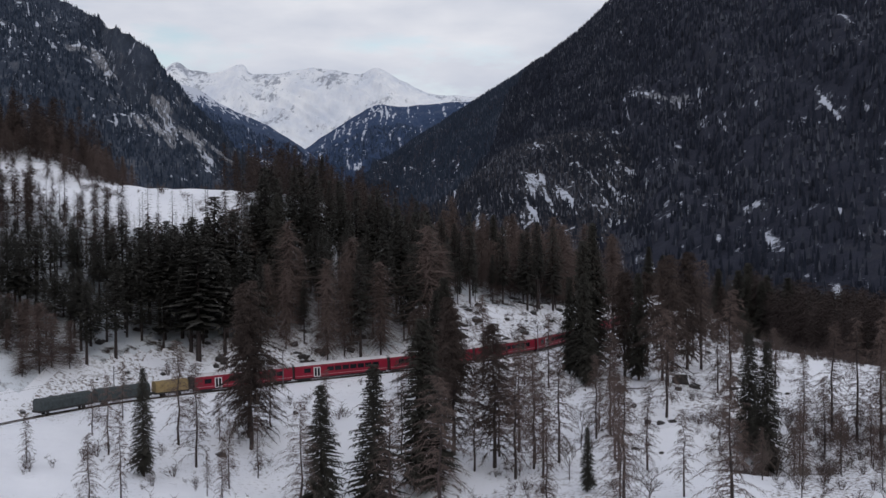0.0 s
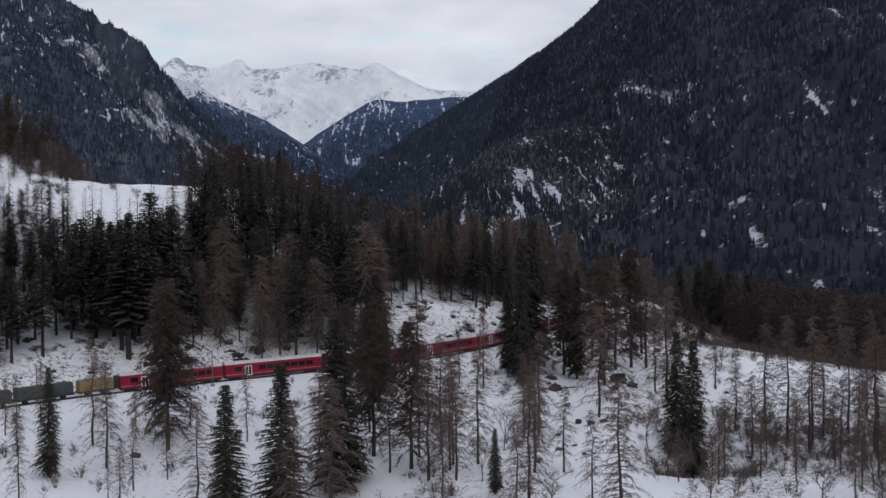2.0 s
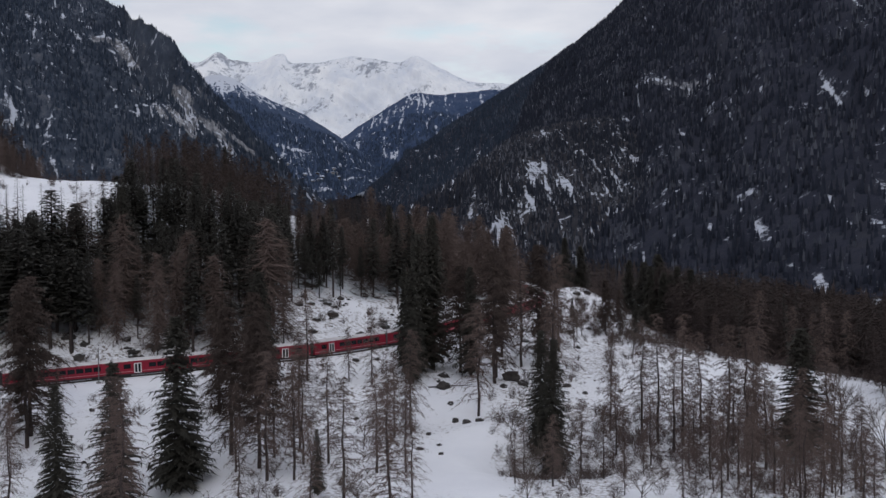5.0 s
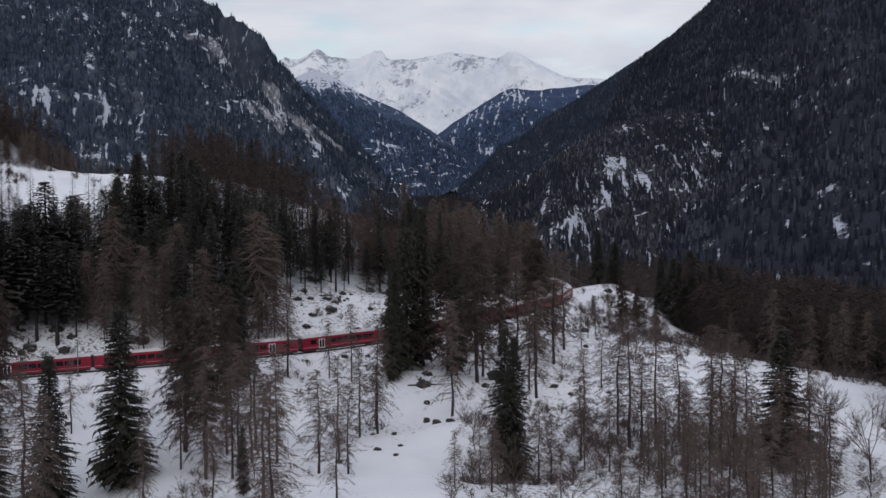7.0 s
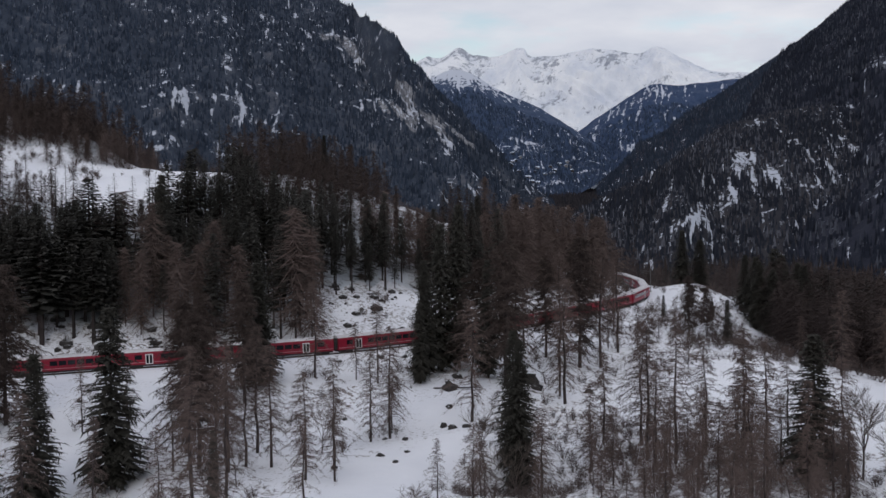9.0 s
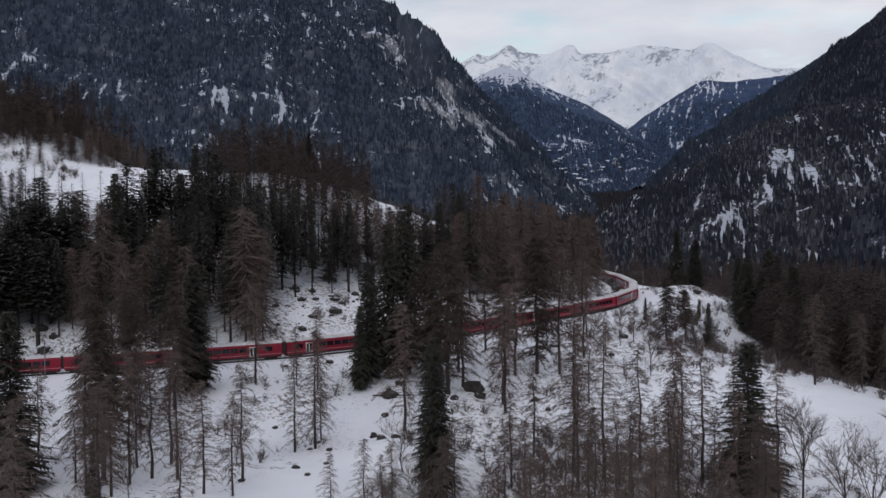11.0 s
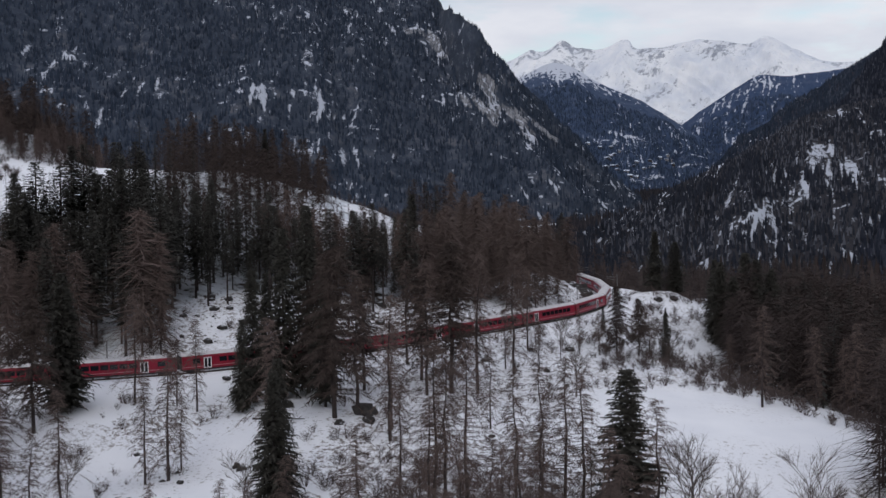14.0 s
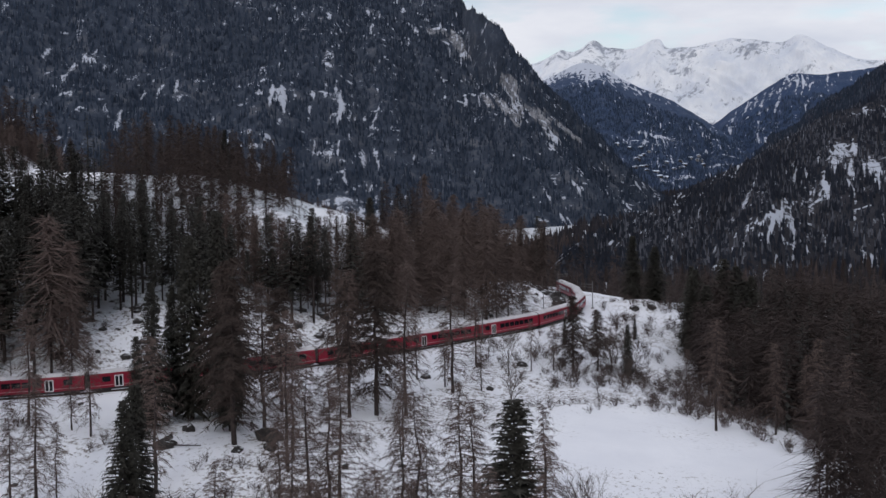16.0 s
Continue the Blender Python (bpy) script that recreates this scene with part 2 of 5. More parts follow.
FARBRUSH = island_material("leafless_scrub", (0.055, 0.043, 0.041), (0.13, 0.102, 0.096))
RED = plain("red_train_paint", (0.215, 0.0065, 0.024), 0.45, 0.15, 0.4, 0.3)
ROOF = plain("snowy_coach_roof", (0.58, 0.56, 0.58), 0.6, 0.15, 0.6)
GLASS, _nt, _b = material("dark_window_glass", 0.08, 0.5)
_b.inputs["Base Color"].default_value = (0.012, 0.014, 0.018, 1)
STRIPE = plain("faded_pale_stripe", (0.42, 0.20, 0.22), 0.5, 0.1)
WHITE = plain("white_door_frame", (0.72, 0.72, 0.72), 0.5, 0.08)
UNDER = plain("dark_underframe", (0.03, 0.028, 0.028), 0.7)
YELLOW = plain("dull_yellow_tarpaulin", (0.25, 0.18, 0.085), 0.7, 0.2)
GREEN = plain("grey_green_tarpaulin", (0.045, 0.055, 0.058), 0.6, 0.35)
STEEL = plain("weathered_steel", (0.16, 0.16, 0.165), 0.6, 0.3, 1.0, 0.4, 0.6)
RUST = plain("rusty_rail", (0.07, 0.05, 0.042), 0.6, 0.3, 1.0, 0.4, 0.5)
STONE = plain("snowy_stone_wall", (0.2, 0.195, 0.19), 0.9, 0.4, 0.8)
PLASTER = plain("pale_plaster", (0.30, 0.29, 0.29), 0.8, 0.2, 0.3)
TIMBER = plain("brown_chalet_timber", (0.055, 0.042, 0.035), 0.8, 0.3, 0.6)


# ---- mesh helpers ----
def fast_mesh(name, verts, tris, mat, smooth=False):
    verts, tris = np.asarray(verts, np.float32), np.asarray(tris, np.int32)
    me = bpy.data.meshes.new(name)
    k = tris.shape[1]
    me.vertices.add(len(verts))
    me.vertices.foreach_set("co", verts.ravel())
    me.loops.add(tris.size)
    me.loops.foreach_set("vertex_index", tris.ravel())
    me.polygons.add(len(tris))
    me.polygons.foreach_set("loop_start", np.arange(0, tris.size, k, dtype=np.int32))
    me.polygons.foreach_set("loop_total", np.full(len(tris), k, np.int32))
    me.polygons.foreach_set("use_smooth", np.full(len(tris), smooth))
    me.update(calc_edges=True)
    me.materials.append(mat)
    return me


class Shape:
    """Collects tapered tubes and slabs for one mesh."""

    def __init__(self):
        self.v, self.f = [], []

    def tube(self, pts, radii, sides=5, cap=False):
        start = len(self.v)
        for i, (p, r) in enumerate(zip(pts, radii)):
            a = Vector(pts[min(i + 1, len(pts) - 1)]) - Vector(pts[max(i - 1, 0)])
            a = a.normalized() if a.length > 1e-6 else Vector((0, 0, 1))
            u = a.cross(Vector((0.31, 0.95, 0.05))).normalized()
            w = a.cross(u)
            for k in range(sides):
                ang = 2 * math.pi * k / sides
                self.v.append(tuple(Vector(p) + (u * math.cos(ang) + w * math.sin(ang)) * r))
        for i in range(len(pts) - 1):
            for k in range(sides):
                a0, b0 = start + i * sides + k, start + i * sides + (k + 1) % sides
                self.f.append((a0, b0, b0 + sides))
                self.f.append((a0, b0 + sides, a0 + sides))
        if cap:
            for k in range(1, sides - 1):
                self.f.append((start, start + k + 1, start + k))
                e = start + (len(pts) - 1) * sides
                self.f.append((e, e + k, e + k + 1))
        return self

    def spike(self, p, q, r, sides=3):
        start, a = len(self.v), Vector(q) - Vector(p)
        u = a.cross(Vector((0.2, 0.4, 0.9))).normalized()
        w = a.normalized().cross(u)
        for k in range(sides):
            ang = 2 * math.pi * k / sides
            self.v.append(tuple(Vector(p) + (u * math.cos(ang) + w * math.sin(ang)) * r))
        self.v.append(tuple(q))
        for k in range(sides):
            self.f.append((start + k, start + (k + 1) % sides, start + sides))
        return self

    def blade(self, p, q, half, across):
        """A slim twig: one narrow triangle."""
        a = Vector(q) - Vector(p)
        u = a.cross(across)
        u = u.normalized() * half if u.length > 1e-6 else Vector((half, 0, 0))
        s = len(self.v)
        self.v += [tuple(Vector(p) - u), tuple(Vector(p) + u), tuple(q)]
        self.f.append((s, s + 1, s + 2))
        return self

    def box(self, lo, hi, turn=None):
        s = len(self.v)
        for x in (lo[0], hi[0]):
            for y in (lo[1], hi[1]):
                for z in (lo[2], hi[2]):
                    p = Vector((x, y, z))
                    self.v.append(tuple(turn @ p if turn else p))
        for a, b, c, d in ((0, 1, 3, 2), (4, 6, 7, 5), (0, 4, 5, 1), (2, 3, 7, 6), (0, 2, 6, 4), (1, 5, 7, 3)):
            self.f += [(s + a, s + b, s + c), (s + a, s + c, s + d)]
        return self

    def mesh(self, name, mat, smooth=False):
        return fast_mesh(name, self.v, self.f, mat, smooth)


def part(name, me, parent, label=""):
    ob = new(name, me)
    ob.parent = parent
    return tagged(ob, label)


def thing(name, label, category, group="", kind=""):
    ob = new(name)
    ob.empty_display_size = 0.2
    return tagged(ob, label, category, group, kind)


# ---- the railway line ----
LINE = np.array([(-122, 160, 25.4), (-112, 188, 26.1), (-98, 216, 27.0), (-74, 238.5, 28.0), (-38, 265, 29.5), (-22, 286, 30.3),
                 (-9, 315, 31.4), (0, 346, 32.4), (5, 372, 33.2), (3, 396, 34.0), (-7, 421, 34.8), (-24, 447, 35.7),
                 (-50, 470, 36.6), (-85, 485, 37.6)], float)


def spline(c, n):
    c = np.asarray(c, float)
    u = np.linspace(0, len(c) - 1, n)
    i = np.clip(u.astype(int), 0, len(c) - 2)
    w = (u - i)[:, None]
    p = np.vstack([2 * c[0] - c[1], c, 2 * c[-1] - c[-2]])
    a, b, d, e = p[i], p[i + 1], p[i + 2], p[i + 3]
    return 0.5 * (2 * b + (d - a) * w + (2 * a - 5 * b + 4 * d - e) * w**2 + (3 * b - a - 3 * d + e) * w**3)


TRACK = spline(LINE, 500)
RUN = np.r_[0, np.cumsum(np.hypot(*np.diff(TRACK[:, :2], axis=0).T))]
RUN0 = RUN[np.argmin(np.hypot(TRACK[:, 0] + 98, TRACK[:, 1] - 216))]


def on_track(s):
    """Place and heading of the line s metres from its zero."""
    p = [float(np.interp(s + RUN0, RUN, TRACK[:, k])) for k in range(3)]
    q = [float(np.interp(s + RUN0 + 1.0, RUN, TRACK[:, k])) for k in range(3)]
    return Vector(p), (Vector(q) - Vector(p)).normalized()


def smooth_step(t):
    t = np.clip(t, 0, 1)
    return t * t * (3 - 2 * t)


def soft_max(a, b, k):
    h = np.clip(0.5 + 0.5 * (a - b) / k, 0, 1)
    return b * (1 - h) + a * h + k * h * (1 - h)


def wave(x, y, scale, seed):
    """Cheap smooth noise from crossed sines."""
    r = np.random.RandomState(seed)
    z = 0
    for k in range(7):
        a, ph, f = r.uniform(0, 6.283), r.uniform(0, 6.283), r.uniform(0.6, 1.9) / scale
        z = z + np.sin((x * math.cos(a) + y * math.sin(a)) * f * 2 * math.pi + ph)
    return z / 7


def track_side(x, y):
    """Distance to the line, positive on the valley side, and the line's height there."""
    d, z = np.empty_like(x), np.empty_like(x)
    t = TRACK[::2]
    tan = np.gradient(t[:, :2], axis=0)
    tan /= np.linalg.norm(tan, axis=1)[:, None]
    for lo in range(0, len(x), 20000):
        xs, ys = x[lo : lo + 20000, None], y[lo : lo + 20000, None]
        j = np.argmin((xs - t[:, 0]) ** 2 + (ys - t[:, 1]) ** 2, axis=1)
        vx, vy = xs[:, 0] - t[j, 0], ys[:, 0] - t[j, 1]
        side = np.sign(tan[j, 1] * vx - tan[j, 0] * vy)
        d[lo : lo + 20000] = np.hypot(vx, vy) * side
        z[lo : lo + 20000] = t[j, 2]
    return d, z


def ground_z(x, y):
    x, y = np.atleast_1d(np.asarray(x, float)), np.atleast_1d(np.asarray(y, float))
    shape = x.shape
    x, y = x.ravel(), y.ravel()
    d, zt = track_side(x, y)
    valley = -6 + 0.040 * np.clip(y - 450, 0, 6000)
    # valley side: bench, slope, lower meadow, then the drop to the gorge
    slope = zt - 0.55 - 0.15 * np.clip(d - 2.8, 0, 400) - 0.22 * np.clip(d - 27, 0, 400)
    low = 18 + 6 * smooth_step((y - 225) / 62) - 0.1 * np.clip(x - 60, -20, 90)
    down = soft_max(slope, low, 3.0)
    e = (x - 60) * 0.51 + (y - 316) * 0.86
    down = down - 0.05 * np.clip(np.minimum(e - 8, d - 26), 0, 300) - 1.2 * smooth_step(np.minimum(e - 8, d - 26) / 8)
    down = down + np.where(d > 4, 0.5, 0.0) * wave(x, y, 16, 3) * np.clip((d - 4) / 12, 0, 1) * np.clip(1.1 - np.exp(-((x - 66) ** 2 + (y - 285) ** 2) / 1500), 0, 1)
    down = down + (4.2 + wave(x, y, 7, 67)) * np.exp(-(((x - 13) / 11) ** 2 + ((y - 417) / 12) ** 2)) * np.clip((d - 3) / 5, 0, 1)
    # a ledge above the boulders, hollows round the tall spruces
    down = down + (3.4 * np.exp(-(((x - 6) / 18) ** 2 + ((y - 254) / 13) ** 2)) + 2.2 * np.exp(-(((x - 13) / 9) ** 2 + ((y - 230) / 8) ** 2)) - 7 * np.exp(-(((x - 25.5) / 9) ** 2 + ((y - 212) / 9) ** 2)) - 6 * np.exp(-(((x + 37) / 15) ** 2 + ((y - 181) / 14) ** 2))) * np.clip((d - 14) / 14, 0, 1)
    # hill side
    u = -d
    hill = 38 + 34 * smooth_step((-x - 12) / 105) + 0.02 * np.clip(-x - 120, 0, 50) + 0.3 * np.clip(-x - 168, 0, 60) + 8 * smooth_step((-x - 150) / 34) * smooth_step((y - 316) / 36) + 1.6 * wave(x, y, 46, 66) * smooth_step((-x - 90) / 30)
    hill = hill - 4 * np.exp(-(((x + 62) / 24) ** 2 + ((y - 398) / 24) ** 2)) - 3 * np.exp(-(((x + 42) / 15) ** 2 + ((y - 405) / 36) ** 2)) + 5.5 * np.exp(-(((x + 12) / 11) ** 2 + ((y - 399) / 15) ** 2)) + 6 * np.exp(-(((x + 70) / 12) ** 2 + ((y - 369) / 13) ** 2)) - 26 * smooth_step((y - 374 - 0.2 * (x + 150)) / 60) * smooth_step((-x - 116) / 22)
    hill = hill * (1 - smooth_step((y - 490) / 330)) + valley * smooth_step((y - 490) / 330)
    bank = zt - 0.55 + 0.6 * np.clip(u - 2.8, 0, 15) + 0.34 * np.clip(u - 17.8, 0, 500)
    up = -soft_max(-bank, -hill, 4.0) + 1.1 * wave(x, y, 22, 5) * np.clip((u - 5) / 14, 0, 1)
    near = np.where(d > 0, down, up)
    far = smooth_step((np.hypot(x - 10, y - 280) - 330) / 250)
    return np.maximum(near * (1 - far) + valley * far, valley - 30 * (1 - far)).reshape(shape)


def hill_wood(x, y, d):
    """Where the dense wood above the line stands."""
    meadow = (x < -112 + 10 * wave(x, y, 34, 61)) & (x > -200) & (y > 306 - 0.1 * (x + 130)) & (y < 372 + 8 * wave(x, y, 26, 62) + 0.5 * (x + 125))
    meadow |= (x > -172) & (x < -127 + 5 * wave(x, y, 20, 89)) & (y > 340)
    meadow |= (x <= -172) & (wave(x, y, 13, 90) + 0.5 * wave(x, y, 5, 91) < -0.02)
    glade = (np.hypot((x + 103) / 24, (y - 446) / 34) < 1) | (np.hypot((x + 72) / 12, (y - 410) / 14) < 1) | (np.hypot((x + 52) / 9, (y - 346) / 6) < 1)
    glade |= (np.hypot((x + 15) / 16, (y - 396) / 26) < 1)
    ragged = 3 * wave(x, y, 12, 88)
    glade |= (x > -113) & (x < -64) & (y < 268) & (d > -11.5 + ragged) | (x > -45 - 0.48 * (y - 280)) & (y > 266) & (y < 312) & (d > -23 + ragged) | (y > 311) & (y < 356) & (d > -14 + ragged)
    glade |= (np.hypot((x + 72) / 3.5, (y - 304) / 12) < 1) | (np.hypot((x + 69) / 11, (y - 366) / 10) < 1) | (np.hypot((x + 51) / 6, (y - 376) / 13) < 1)
    edge = -5.5 - 2.5 * wave(x, y, 30, 6)
    return (d < edge) & ~meadow & ~glade & (y < 520)


def gorge_side(x, y, d):
    """Where the larch wood falls away to the gorge."""
    far = np.interp(x, [12, 22, 33, 40, 47, 56, 68, 90], [470, 432, 398, 376, 356, 336, 324, 318])
    ragged = 4 * wave(x, y, 26, 63) + 2.5 * wave(x, y, 9, 64)
    past = (y > far + ragged) | (x > 91 + ragged) & (y > 262)
    spared = (np.hypot((x - 9) / 20, (y - 424) / 22) < 1) | (np.hypot((x - 25) / 9, (y - 396) / 22) < 1) | (np.hypot((x - 22) / 12, (y - 365) / 16) < 1)
    return past & ~spared & (d > 24 + 4 * wave(x, y, 24, 65)) | (y > 500)


def axis_lines(lo, hi, step, end_lo, end_hi, grow):
    mid = list(np.arange(lo, hi + step, step))
    a, s = [mid[0]], step
    while a[-1] > end_lo:
        s *= grow
        a.append(a[-1] - s)
    b, s = [mid[-1]], step
    while b[-1] < end_hi:
        s *= grow
        b.append(b[-1] + s)
    return np.array(a[:0:-1] + mid + b[1:])


def grid_faces(nx, ny):
    i, j = np.meshgrid(np.arange(nx - 1), np.arange(ny - 1), indexing="ij")
    a = (i * ny + j).ravel()
    return np.stack([a, a + ny, a + ny + 1, a + 1], 1)


def build_ground():
    xs = axis_lines(-190, 130, 2.0, -4600, 4600, 1.07)
    ys = axis_lines(150, 480, 2.0, -1500, 4800, 1.07)
    gx, gy = np.meshgrid(xs, ys, indexing="ij")
    gz = ground_z(gx.ravel(), gy.ravel())
    v = np.stack([gx.ravel(), gy.ravel(), gz], 1)
    faces = grid_faces(len(xs), len(ys))
    me = fast_mesh("ground", v, faces, SNOW, True)
    me.materials.append(FLOOR)
    c = v[faces].mean(axis=1)
    d, _ = track_side(c[:, 0], c[:, 1])
    wood = hill_wood(c[:, 0], c[:, 1], d + 5 + 3 * wave(c[:, 0], c[:, 1], 20, 8)) | gorge_side(c[:, 0] - 4, c[:, 1] - 6, d - 14)
    me.materials.append(LITTER)
    x, y = c[:, 0], c[:, 1]
    clean = (((x - 70) / 34) ** 2 + ((y - 286) / 34) ** 2 < 1 + 0.3 * wave(x, y, 20, 68)) | (np.abs(x - 10 + 0.12 * (y - 194)) < 8 - 0.06 * (y - 194) + 2 * wave(x, y, 12, 69))
    strewn = (d < -4) & (d > -30) & (x > -110) & (y < 440) & (wave(x, y, 16, 75) + 0.5 * wave(x, y, 6, 76) > -0.25) | (d > 7) & (x > -30) & (y > 165) & (y < 470) & ~clean & (wave(x, y, 30, 70) + 0.4 * wave(x, y, 8, 71) + np.where(x > 12, 0.25, 0) > 0.18)
    me.polygons.foreach_set("material_index", np.where(wood, 1, np.where(strewn, 2, 0)).astype(np.int32))
    return tagged(new("ground", me), "snow-covered hillside and valley floor with litter patches", "ground", kind="structure")


build_ground()


# ---- mountains ----
def fbm(p, octaves=6):
    return noise.fractal(p, 0.9, 2.1, octaves, noise_basis="PERLIN_ORIGINAL")


def openness(s, h, rise, seed, extra, grain=1.0):
    """How far a spot on a mountain face is free of wood: gullies, ledges and flecks, positive where snow lies open."""
    z = h * rise / grain
    s = s / grain
    wide = noise.noise(Vector((s / 260, z / 210, seed * 9.3)))
    wide = min(wide, 0.13)
    bend = noise.noise(Vector((s / 70, z / 90, 3.0)))
    line = noise.noise(Vector((s / 7.5 + 2.2 * bend, z / 75, seed * 3.1)))
    ledge = noise.noise(Vector((s / 24, z / 8, seed * 5.7)))
    fleck = noise.noise(Vector((s / 6, z / 17, seed * 7.9)))
    return max(line + 0.6 * wide, ledge + 0.5 * wide - 0.08, fleck + 0.75 * wide - 0.06) + extra


OPEN = {}


def build_mountain(name, label, base, ridge, mat, nu, nv, power, rough, gully, seed, streak=0.0, crest=1.0, bare_spots=(), cliffs=(), ribs=0.0, grain=1.0):
    b, r = spline(base, nu), spline(ridge, nu)
    b[:, 2] -= 45
    pts = np.zeros((nu, nv + 6, 3))
    for j in range(nv + 6):
        v = j / (nv - 1)
        if v <= 1:
            pts[:, j, :2] = b[:, :2] + (r[:, :2] - b[:, :2]) * v
            pts[:, j, 2] = b[:, 2] + (r[:, 2] - b[:, 2]) * v**power
        else:
            k = j - nv + 1
            pts[:, j, :2] = r[:, :2] + (r[:, :2] - b[:, :2]) * 0.09 * k
            pts[:, j, 2] = r[:, 2] - (r[:, 2] - b[:, 2]) * 0.09 * k
    out = np.cross(np.gradient(b, axis=0), r - b)
    out /= np.linalg.norm(out, axis=1)[:, None]
    length = np.r_[0, np.cumsum(np.linalg.norm(np.diff(b + r, axis=0), axis=1) / 2)]
    face = float(np.linalg.norm(r - b, axis=1).mean())
    crag = np.zeros((nu, nv + 6))
    gs, gv = np.meshgrid(length, np.minimum(np.arange(nv + 6) / (nv - 1), 1.0) * face, indexing="ij")
    for u, v, wide, tall in cliffs:
        crag = np.maximum(crag, np.exp(-(((gs - np.interp(u * (nu - 1), np.arange(nu), length)) / wide) ** 2 + ((gv - v * face) / tall) ** 2)))
    for i in range(nu):
        for j in range(nv + 6):
            if crag[i, j] > 0.2:
                lean = gs[i, j] + 0.25 * gv[i, j]
                crag[i, j] = min(0.85, max(0.0, 2.0 * crag[i, j] - 0.8 + 1.5 * noise.noise(Vector((lean / 34, gv[i, j] / 52, seed + 4.0))) + 0.8 * noise.noise(Vector((lean / 11, gv[i, j] / 30, seed + 8.0)))))
                pts[i, j] += out[i] * crag[i, j] * (7 * noise.noise(Vector((lean / 13, gv[i, j] / 80, seed + 1.0))) + 5 * noise.noise(Vector((lean / 30, gv[i, j] / 14, seed + 2.0))))
            else:
                crag[i, j] = 0
    for i in range(nu):
        for j in range(nv + 6):
            v = min(1.0, j / (nv - 1))
            p = Vector((pts[i, j, 0], pts[i, j, 1], pts[i, j, 2] + seed * 777))
            big = fbm(p / 420) * rough
            fine = fbm(p / 90, 4) * rough * 0.22
            cut = (abs(noise.noise(Vector((length[i] / 95, v * 1.6, seed)))) - 0.25) * gully
            fade = min(1, v * 4) * (1 - 0.8 * max(0.0, v - 0.7) / 0.3)
            if ribs:
                lean = length[i] + 0.75 * v * face + 60 * noise.noise(Vector((length[i] / 170, v * face / 150, seed + 6.0)))
                rib = 1 - 2 * abs(noise.noise(Vector((lean / 190, v * face / 420, seed)))) + 0.5 * noise.noise(Vector((lean / 52, v * face / 120, seed + 3.0)))
                pts[i, j] += out[i] * ribs * rib * (0.25 + 0.75 * min(1, (1 - v) * 5))
            calm = 1 - (1 - crest) * min(1.0, max(0.0, v - 0.7) / 0.2)
            pts[i, j] += (out[i] * (big + cut) * fade + out[i] * fine * min(1, v * 4)) * calm
            pts[i, j, 2] += fine * 0.5 * (1 if v > 0.85 else 0) * calm
    faces = grid_faces(nu, nv + 6)
    me = fast_mesh(name, pts.reshape(-1, 3), faces, mat, True)
    if streak:
        rise = float(np.linalg.norm(r - b, axis=1).mean())
        cover = np.zeros((nu, nv + 6), np.float32)
        extra = np.zeros((nu, nv))
        gi, gj = np.meshgrid(length, np.arange(nv) / (nv - 1) * rise, indexing="ij")
        for u, v, wide, tall, amount in bare_spots:
            extra += amount * np.exp(-(((gi - np.interp(u * (nu - 1), np.arange(nu), length)) / wide) ** 2 + ((gj - v * rise) / tall) ** 2))
        for i in range(nu):
            for j in range(nv):
                cover[i, j] = max(-0.05, min(0.12, (openness(length[i], j / (nv - 1), rise, seed, extra[i, j], grain) - streak) * 0.45 + 0.02))
        at = me.attributes.new("snow_cover", "FLOAT", "POINT")
        at.data.foreach_set("value", cover.ravel())
        at = me.attributes.new("bare_rock", "FLOAT", "POINT")
        at.data.foreach_set("value", crag.astype(np.float32).ravel())
        OPEN[seed] = (cover, extra, crag)
    tagged(new(name, me), label, "mountain", kind="structure")
    return pts[:, :nv], length


# Open gullies and ledges on the faces: place along and up the face, half width, half height, strength.
LEFT_OPEN = [(0.392, 0.14, 35, 12, 0.7), (0.405, 0.11, 35, 8, 0.7), (0.39, 0.385, 7, 26, 0.45), (0.381, 0.503, 7, 30, 0.45), (0.401, 0.349, 8, 18, 0.4), (0.349, 0.444, 20, 6, 0.4), (0.347, 0.35, 34, 8, 0.34), (0.354, 0.308, 8, 20, 0.34),
             (0.386, 0.254, 14, 14, 0.5), (0.46, 0.272, 50, 6, 0.36), (0.531, 0.284, 40, 5, 0.5), (0.583, 0.325, 34, 6, 0.42), (0.564, 0.69, 10, 50, 0.34), (0.60, 0.60, 8, 40, 0.22),
             (0.637, 0.58, 16, 30, 0.25), (0.69, 0.52, 6, 60, 0.28), (0.562, 0.78, 30, 8, 0.4), (0.272, 0.266, 30, 40, 0.25), (0.233, 0.479, 10, 40, 0.3), (0.42, 0.42, 160, 70, 0.10), (0.30, 0.5, 120, 90, 0.08)]
LEFT_CLIFF = [(0.55, 0.70, 80, 75), (0.59, 0.65, 70, 75), (0.585, 0.50, 40, 50), (0.637, 0.58, 40, 60), (0.69, 0.53, 30, 70), (0.76, 0.62, 40, 60)]
RIGHT_OPEN = [(0.792, 0.30, 16, 60, 0.6), (0.71, 0.408, 36, 8, 0.6), (0.746, 0.385, 40, 10, 0.34), (0.742, 0.6, 34, 46, 0.2), (0.744, 0.568, 10, 20, 0.4), (0.642, 0.686, 16, 40, 0.3), (0.583, 0.503, 12, 26, 0.35)]
RIGHT_CLIFF = [(0.73, 0.4, 60, 20)]
